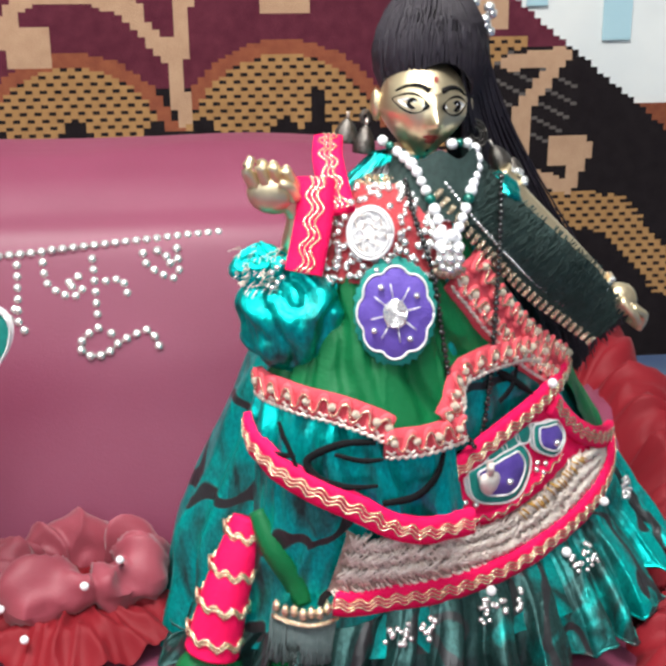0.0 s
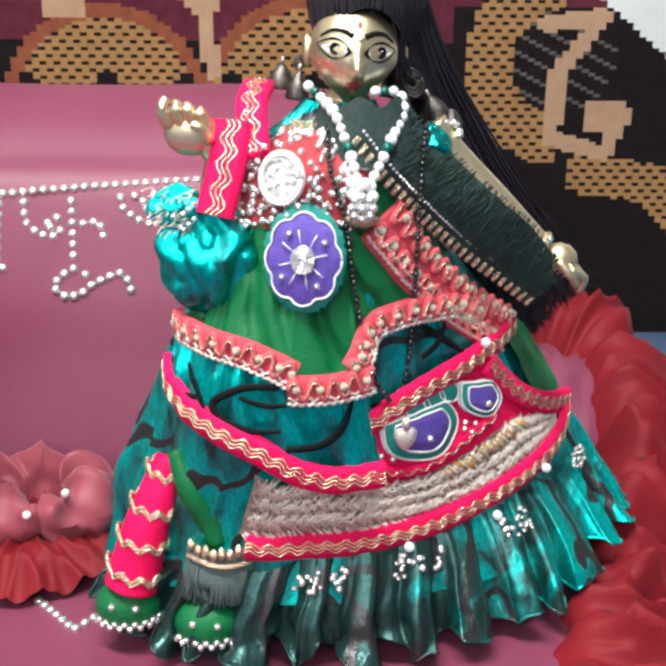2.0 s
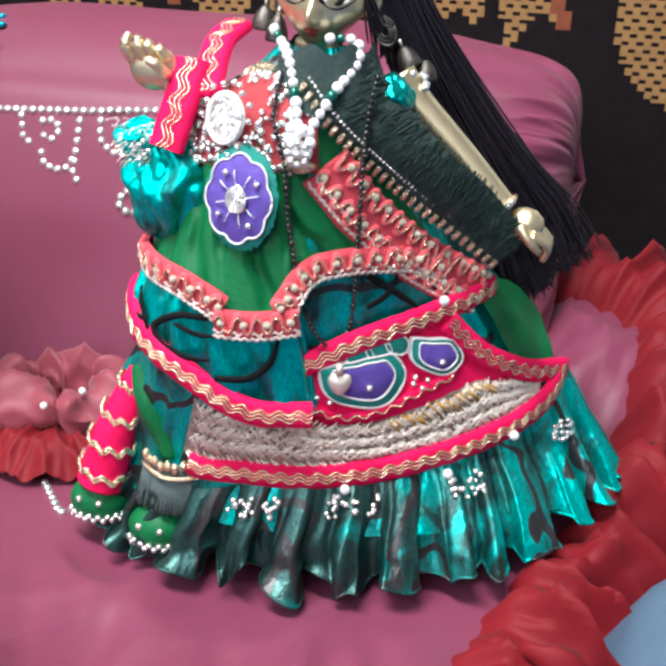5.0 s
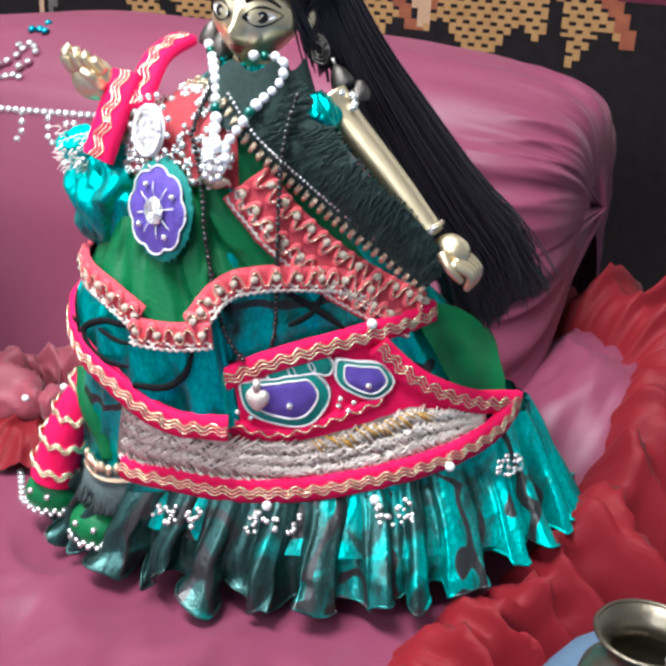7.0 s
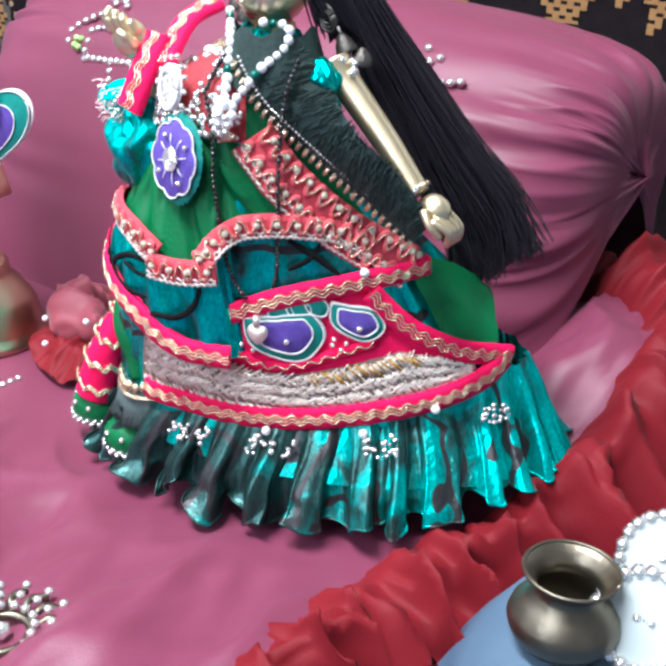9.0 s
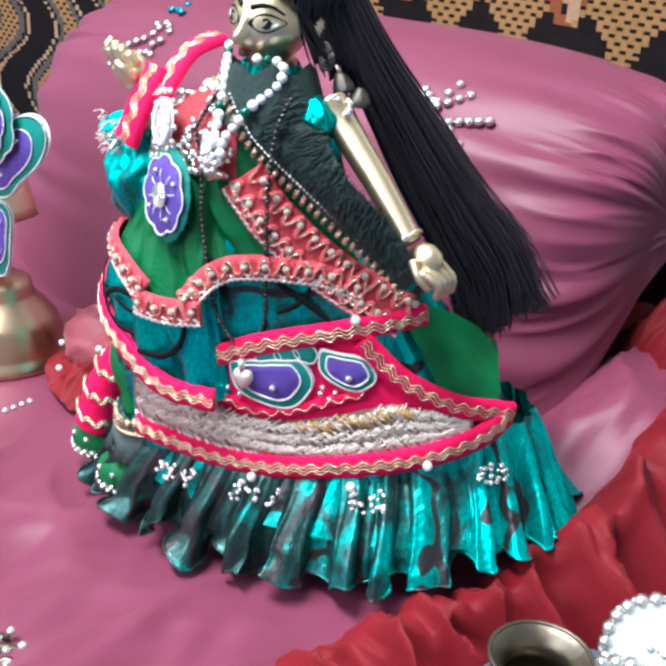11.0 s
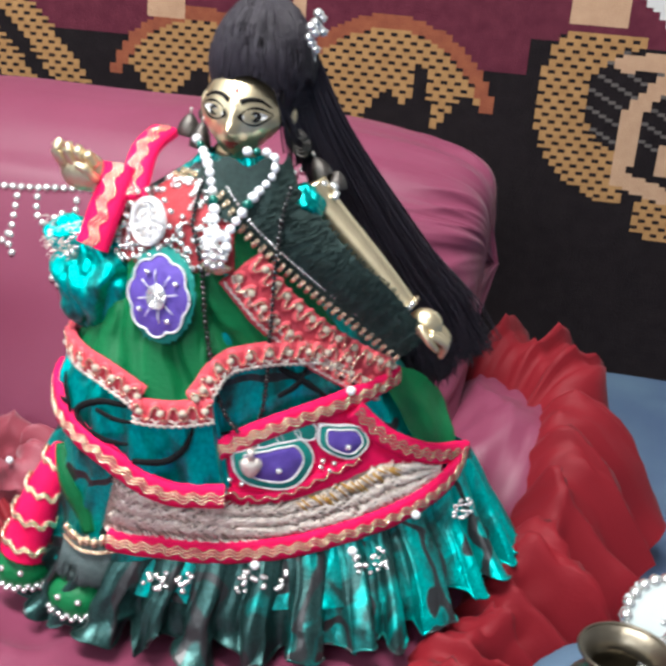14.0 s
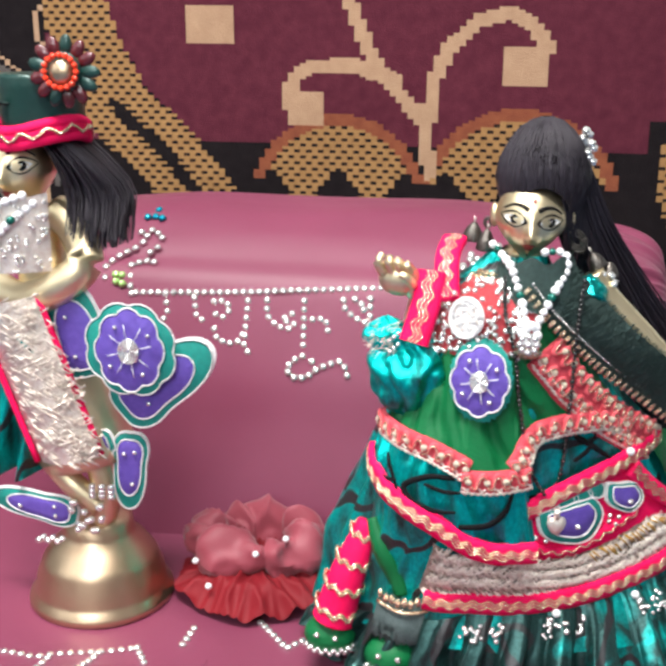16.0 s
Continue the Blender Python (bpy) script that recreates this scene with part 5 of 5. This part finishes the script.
pieces("crystal", BEAD_S, [(Vector((0.0385 + 0.005 * math.cos(k), -0.024 + 0.002 * math.sin(2 * k), 0.2475 + 0.004 * math.sin(k))), Vector((0, 0, 1)), 0.0019) for k in range(9)], armlet)
part("red_stone", ball((0.0405, -0.025, 0.2415), 0.0022, sub=2), LIPS, armlet)
part("dome_drop", bell(Matrix.Translation((0.0410, -0.014, 0.2560)), (0, 0, 0), 0.0048, 0.008), OXIDE, armlet)

# ------------------------------------------------------------------ second figurine, on a bell-shaped base
def lathe(profile, c, seg=48, bm=None, mat=0):
    bm = bm or bmesh.new()
    rings = [[bm.verts.new(Vector(c) + Vector((r * math.cos(k / seg * 2 * math.pi), r * math.sin(k / seg * 2 * math.pi), z))) for k in range(seg)] for r, z in profile]
    for a, b in zip(rings, rings[1:]):
        for k in range(seg):
            bm.faces.new((a[k], a[(k + 1) % seg], b[(k + 1) % seg], b[k])).material_index = mat
    return bm


KX, KY = -0.262, -0.004
fb = bmesh.new()
lathe([(0.0005, 0.0), (0.0445, 0.0), (0.0460, 0.003), (0.0455, 0.006), (0.0425, 0.009), (0.0415, 0.012), (0.0400, 0.020), (0.0370, 0.027), (0.0362, 0.030), (0.0345, 0.032),
       (0.0290, 0.040), (0.0235, 0.045), (0.0220, 0.048), (0.0215, 0.054), (0.0180, 0.057), (0.0005, 0.058)], (KX + 0.002, KY, 0.019), 64, fb, 4)
tapered(fb, [(KX + 0.008, KY - 0.008, 0.073), (KX + 0.012, KY - 0.008, 0.092), (KX + 0.006, KY - 0.006, 0.12)], 0.0075, 0.009)
tapered(fb, [(KX + 0.010, KY - 0.014, 0.088), (KX - 0.008, KY - 0.014, 0.103), (KX - 0.026, KY - 0.008, 0.120)], 0.0065, 0.009)
tapered(fb, [(KX, KY, 0.115), (KX - 0.012, KY, 0.17), (KX - 0.020, KY, 0.225), (KX - 0.024, KY, 0.27)], 0.030, 0.012, 20)
tapered(fb, [(KX - 0.055, KY - 0.006, 0.225), (KX - 0.030, KY - 0.018, 0.219), (KX - 0.004, KY - 0.022, 0.229), (KX + 0.011, KY - 0.017, 0.243), (KX + 0.002, KY - 0.008, 0.260), (KX - 0.012, KY - 0.004, 0.270)], 0.0105, 0.0105, 18, 24)
head(fb, (KX - 0.028, KY - 0.008, 0.296), 0.0195, 0.0205, 0.0250, -4)
fig2 = obj("brass_figurine", fb, [BRASS, EYEW, EYEB, LIPS, COPPER])
tagged(fig2, "brass deity figurine standing on a bell-shaped base", "figurine")

robe = tagged(new("embroidered_robe"), "silver robe with purple and teal petal patches", "robe")
part("side_cloth", grid_bm(lambda u, v: Vector((KX - 0.075 + 0.05 * u + 0.02 * v, KY - 0.02 - 0.012 * math.sin(u * 18 + v * 3) * (1 - v), 0.108 + 0.062 * v)), 60, 12), LAME, robe)
panel2 = part("silver_panel", grid_bm(lambda u, v: Vector((KX - 0.052 + 0.040 * u + 0.034 * (1 - v), KY - 0.030 - 0.010 * math.sin(u * math.pi), 0.122 + 0.096 * v + 0.008 * u)), 24, 40), SILVER, robe, "silver thread panel")
bm = None
rnd = random.Random(3)
for k in range(380):
    u, v = rnd.random(), rnd.random()
    s = 1 if k % 2 else -1
    q = [Vector((KX - 0.052 + 0.040 * (u + 0.08 * j) + 0.034 * (1 - v), KY - 0.0312 - 0.010 * math.sin(u * math.pi), 0.122 + 0.096 * v + 0.008 * u + s * 0.002 * j)) for j in (0, 1, 2)]
    bm = tube(q, 0.0005, 4, bm)
tagged(part("silver_embroidery", bm, SILVER, panel2), kind="stuff")
for k in range(2):
    part("red_edge", tube([(KX - 0.054 + 0.034 * (1 - v / 10) - 0.001 + 0.041 * k, KY - 0.030, 0.122 + 0.0096 * v + 0.008 * k) for v in range(11)], 0.0022, 6), TRIM, panel2)
FACE = Vector((0.08, -1, 0.02)).normalized()


def robe_petal(x, y, z, sz, turn, flat=0.8):
    base, at = patch("petal", 0, 0, leaf(sz), [(1.0, WHITE, "petal"), (0.96, TEALE, "petal_border"), (0.70, PURPLE, "petal_heart")], robe, 0, flat, turn, frame_at=(Vector((x, y, z)), FACE))
    pieces("bead", BEAD_S, [(at(t, k, 0.004), FACE, 0.0016) for t, k in ((0.2, 0.5), (2.2, 0.3), (-1.9, 0.3))], base)


robe_petal(-0.254, -0.024, 0.193, 0.042, 105, 0.85)
robe_petal(-0.216, -0.022, 0.167, 0.050, 38, 0.72)
robe_petal(-0.230, -0.018, 0.124, 0.036, 266, 0.62)
robe_petal(-0.252, -0.020, 0.130, 0.030, 200, 0.6)
robe_petal(-0.280, -0.026, 0.088, 0.040, 168, 0.5)
embroidered_flower(0, 0, 0.0205, robe, 0, frame_at=(Vector((-0.2225, -0.029, 0.195)), FACE), backing=False)
part("teal_strip", tube(smooth_path([(-0.293, -0.036, 0.207), (-0.284, -0.040, 0.200), (-0.277, -0.040, 0.192)], 10), lambda t: 0.0055 * (1 - 0.5 * t), 8), LAME, robe)

hat = tagged(new("turban"), "dark green turban with red band and brooch", "hat")
b = lathe([(0.0215, 0.0), (0.0235, 0.012), (0.0225, 0.026), (0.0245, 0.033), (0.0235, 0.035), (0.0005, 0.034)], (KX - 0.012, KY - 0.010, 0.313), 40)
part("crown", b, DARK, hat)
ringp = [(KX - 0.013 + 0.0245 * math.cos(t), KY - 0.010 + 0.0245 * math.sin(t), 0.3165 + 0.003 * math.cos(t * 2 + 1)) for t in [i / 48 * 2 * math.pi for i in range(49)]]
bm = None
for h in (-0.004, 0.0, 0.004):
    bm = tube([Vector(p) + Vector((0, 0, h)) for p in ringp], 0.0032, 8, bm)
rb = part("red_band", bm, TRIM, hat)
part("gold_cord", tube([Vector(p) + Vector((0.0036 * math.cos(i / 48 * 6.283), 0.0036 * math.sin(i / 48 * 6.283), 0.0022 * math.sin(i * 1.6))) for i, p in enumerate(ringp)], 0.0009, 5), GOLD, rb)
bc = Vector((-0.249, KY - 0.036, 0.350))
br = part("brooch", lathe([(0.0005, -0.001), (0.0100, -0.001), (0.0105, 0.0), (0.0100, 0.001), (0.0005, 0.001)], (0, 0, 0), 32), DARK, hat, "flower brooch of dark glass petals")
br.matrix_world = Matrix.Translation(bc + Vector((0, 0.002, 0))) @ Matrix.Rotation(radians(90), 4, "X")
for k in range(13):
    t = k / 13 * 2 * math.pi
    out = Vector((math.cos(t), 0, math.sin(t)))
    part("glass_petal", ball(bc + Vector((0.0148 * math.cos(t), 0.003, 0.0138 * math.sin(t))), 0.0058, None, 2, 0, (0.62, 0.32, 1.0), Vector((0, 0, 1)).rotation_difference(out).to_matrix()), (DARK, GARNET, GARNET)[k % 3], hat)
bm = None
for k in range(16):
    t = k / 16 * 2 * math.pi
    bm = ball(bc + Vector((0.0090 * math.cos(t), -0.002, 0.0085 * math.sin(t))), 0.0020, bm, 1)
part("red_stones", bm, material("orange_red_glass", (0.7, 0.05, 0.02), 0.1), hat)
part("pale_stone", ball(bc + Vector((0, -0.001, 0)), 0.0068, sub=2, squash=(1, 0.5, 1)), COPPER, hat)
bm = None
for k in range(90):
    t = rnd.random() * 1.6 + 1.2
    p = Vector((KX - 0.030, KY - 0.030, 0.330))
    d = Vector((math.cos(t), -0.25 + 0.3 * rnd.random(), math.sin(t) - 0.7))
    bm = tube([p, p + d * 0.012, p + d * (0.022 + 0.006 * rnd.random()) + Vector((0, 0, -0.004))], 0.0008, 3, bm)
tagged(part("plume", bm, NET, hat, "dark green plume"), kind="stuff")
part("teal_fan", grid_bm(lambda u, v: Vector((KX - 0.050 + 0.012 * v * math.cos(u * 3), KY - 0.034, 0.345 + 0.02 * u + 0.01 * v)), 12, 6), LAME, hat)
wig2 = tagged(new("wig"), "short straggling black wig under a turban", "wig")
bm = None
for k in range(420):
    o, w, q = rnd.random(), rnd.random(), rnd.random()
    e = Vector((KX + 0.004 + 0.034 * w, KY - 0.016 + 0.026 * (o - .5), 0.249 + 0.016 * q + 0.016 * abs(w - 0.6)))
    bm = tube(smooth_path([(KX - 0.012 + 0.016 * w, KY - 0.022 + 0.030 * o, 0.314), (KX - 0.002 + 0.024 * w, KY - 0.024 + 0.030 * o, 0.300), (KX + 0.002 + 0.034 * w, KY - 0.020 + 0.026 * o, 0.280 + 0.004 * q), e], 7), lambda t: 0.0013 * (1 - 0.75 * t), 3, bm, ends=False)
tagged(part("lock", bm, HAIR, wig2), kind="stuff")
neck = tagged(new("pearl_necklace"), "white pearl necklace over a silver beaded collar", "necklace")
for pth in ([(KX - 0.012, KY - 0.030, 0.278), (KX - 0.026, KY - 0.040, 0.265), (KX - 0.040, KY - 0.044, 0.247), (KX - 0.052, KY - 0.044, 0.235)],
            [(KX - 0.016, KY - 0.034, 0.283), (KX - 0.034, KY - 0.042, 0.276), (KX - 0.05, KY - 0.042, 0.268)]):
    pieces("pearl", BEAD_P, [(p, FACE, 0.0026) for p in even(smooth_path(pth, 40), 0.0048)], neck)
pieces("green_bead", BEAD_G, [(Vector(p), FACE, 0.0028) for p in ((KX - 0.021, KY - 0.040, 0.270), (KX - 0.05, KY - 0.046, 0.242))], neck)
part("collar", grid_bm(lambda u, v: Vector((KX - 0.005 - 0.050 * u, KY - 0.026 - 0.012 * math.sin(u * 3), 0.284 - 0.045 * v - 0.03 * u * (1 - v) * 0.4)), 24, 16), SILVER, neck, "silver beaded collar")
pieces("bead", BEAD_S, [(Vector((KX - 0.005 - 0.05 * u, KY - 0.0275 - 0.012 * math.sin(u * 3), 0.283 - 0.044 * v - 0.012 * u * (1 - v))), FACE, 0.0014) for u, v in [(rnd.random(), rnd.random()) for _ in range(110)]], neck)
anklet = tagged(new("anklet"), "clustered clear crystal anklet beads", "bracelet")
pieces("crystal", BEAD_S, [(Vector((KX + 0.002 + 0.010 * math.cos(k * 2.4) + 0.004, KY - 0.026, 0.086 + 0.009 * math.sin(k * 1.7))), FACE, 0.0026) for k in range(16)], anklet)
pieces("crystal", BEAD_S, [(Vector((KX + 0.010 + 0.006 * (k % 3), KY - 0.024, 0.100 + 0.003 * (k // 3))), FACE, 0.0026) for k in range(9)], anklet)
pieces("crystal", BEAD_S, [(Vector((KX - 0.022 + 0.003 * k, KY - 0.034, 0.072 + 0.002 * (k % 2))), FACE, 0.0024) for k in range(6)], anklet)


# ------------------------------------------------------------------ satin rose on the seat
rose = tagged(new("satin_rose"), "gathered pink satin ring on folded red satin", "flower")
RC = Vector((-0.163, 0.022, 0.022))


def red_fold(u, v):
    """The red satin under the ring: a disc of crushed cloth, its folds running out from the middle."""
    a = u * 2 * math.pi
    e = Vector((math.cos(a), math.sin(a), 0))
    crease = (1 - abs(noise.noise(e * 2.0 + Vector((0, 0, v * 1.6))))) ** 3 + 0.45 * (1 - abs(noise.noise(e * (3.5 + 1.5 * v) + Vector((4, v * 2, v))))) ** 3
    r = 0.004 + 0.053 * v * (1 + 0.16 * noise.noise(e * 1.6 + Vector((0, 0, 5))))
    z = 0.019 * (1 - v ** 2.2) + (0.002 + 0.011 * v ** 0.6 * (1 - 0.35 * v)) * crease
    return RC + Vector((e.x * r, e.y * r * 0.84, z - 0.003))


def pink_ring(u, v):
    """A ring of satin gathered on a thread, in puffs of uneven size."""
    a, b = u * 2 * math.pi, v * 2 * math.pi
    e = Vector((math.cos(a), math.sin(a), 0))
    ph = a * 5 + 3.5 * noise.noise(e * 1.3)
    q = Vector((e.x * 2.4 + 0.5 * math.cos(b), e.y * 2.4 + 0.5 * math.sin(b), 0.8 * math.sin(b)))
    r = 0.0108 * (0.50 + 0.75 * abs(math.sin(ph / 2)) ** 0.8 + 0.55 * noise.noise(q * 0.9))
    r *= 0.90 + 0.40 * (1 - abs(noise.noise(q * 1.0 + Vector((3, 1, 2))))) ** 4
    big = 0.0305 + 0.004 * noise.noise(e * 2 + Vector((9, 0, 0))) + r * math.cos(b)
    return RC + Vector((-0.002 + e.x * big * 1.08, 0.010 + e.y * big * 0.80, 0.026 + 0.006 * noise.noise(e * 1.7 + Vector((2, 2, 0))) + r * 1.15 * math.sin(b)))


part("red_base", grid_bm(red_fold, 240, 20, True), RED, rose, "crushed red satin")
part("pink_ring", grid_bm(pink_ring, 280, 30, True), ROSE, rose, "gathered pink satin")
pieces("pearl", BEAD_P, [(RC + Vector(p), Vector((0, 0, 1)), 0.0022) for p in ((-.034, -.024, .026), (.006, -.026, .036), (-.022, -.036, .016), (.022, -.012, .041))], rose)

# ------------------------------------------------------------------ brass pot, mirror discs, crown brooch
pot = tagged(new("water_pot"), "small old brass water pot with wide mouth", "pot")
PC = (0.1956, -0.0828, 0.0438)
PS = 0.590
part("pot_body", lathe([(q * PS, h * PS * 0.9) for q, h in [(0.0005, 0.001), (0.018, 0.0), (0.030, 0.006), (0.0375, 0.017), (0.0395, 0.025), (0.0375, 0.033), (0.030, 0.043), (0.0235, 0.050), (0.0225, 0.055), (0.0245, 0.061), (0.0305, 0.068),
                        (0.0325, 0.0695), (0.0322, 0.0705), (0.0300, 0.0695), (0.0235, 0.061), (0.0210, 0.055), (0.022, 0.050), (0.028, 0.042), (0.034, 0.030), (0.034, 0.022), (0.026, 0.008), (0.0005, 0.005)]], PC, 56), BRONZE, pot)


part("rim", tube([Vector(PC) + Vector((0.0325 * PS * math.cos(t), 0.0325 * PS * math.sin(t), 0.0702 * PS * 0.9)) for t in [i / 48 * 6.2832 for i in range(49)]], 0.0009, 6), BRONZE, pot)


def disc(c, r, tilt):
    d = tagged(new("jewelled_disc"), "white enamel disc edged with clear rhinestones", "ornament", "jewelled discs")
    m = Matrix.Translation(c) @ tilt
    b = lathe([(0.0005, 0.0), (r, 0.0), (r * 1.02, 0.002), (r * 0.99, 0.004), (r * 0.82, 0.0045), (0.0005, 0.0045)], (0, 0, 0), 64)
    for v in b.verts:
        a = math.atan2(v.co.y, v.co.x)
        v.co = m @ (Vector((v.co.x * (1 + 0.035 * math.cos(a * 16)), v.co.y * (1 + 0.035 * math.cos(a * 16)), v.co.z)))
    part("plate", b, ENAMEL, d)
    pieces("rhinestone", STONE, [(m @ Vector((r * 0.91 * math.cos(k / 22 * 6.2832), r * 0.91 * math.sin(k / 22 * 6.2832), 0.0052)), (m.to_3x3() @ Vector((0, 0, 1))).normalized(), 0.0036) for k in range(22)], d)
    pieces("rhinestone", STONE, [(m @ Vector((x, 0, 0.005)), (m.to_3x3() @ Vector((0, 0, 1))).normalized(), 0.0022) for x in (-.003, .003)], d)


disc((0.2238, -0.0685, 0.0600), 0.0212, Matrix.Rotation(radians(50), 4, "X") @ Matrix.Rotation(radians(12), 4, "Y"))
disc((0.2206, -0.0245, 0.0600), 0.0225, Matrix.Rotation(radians(50), 4, "X") @ Matrix.Rotation(radians(10), 4, "Y"))

tiara = tagged(new("tiara"), "oxidised silver filigree tiara lying on satin", "tiara")
TC = Vector((-0.006, -0.2030, 0.024))
for k in range(7):
    a = radians(20 + 24 * k)
    bm = tube(smooth_path([TC + Vector((0.012 * math.cos(a), 0.012 * math.sin(a), 0.002)), TC + Vector((0.020 * math.cos(a + .2), 0.020 * math.sin(a + .2), 0.006)), TC + Vector((0.027 * math.cos(a), 0.027 * math.sin(a), 0.004))], 8), 0.0018, 6)
    part("prong", bm, BRONZE, tiara)
    pieces("crystal", BEAD_S, [(TC + Vector((r * math.cos(a), r * math.sin(a), 0.007)), Vector((0, 0, 1)), 0.0024) for r in (0.014, 0.021, 0.028)], tiara)
part("arch", tube([TC + Vector((0.012 * math.cos(t), 0.012 * math.sin(t), 0.003)) for t in [i / 30 * 6.2832 for i in range(31)]], 0.0022, 6), BRONZE, tiara)
pieces("crystal", BEAD_S, [(TC + Vector((0, 0, 0.005)), Vector((0, 0, 1)), 0.0045)], tiara)
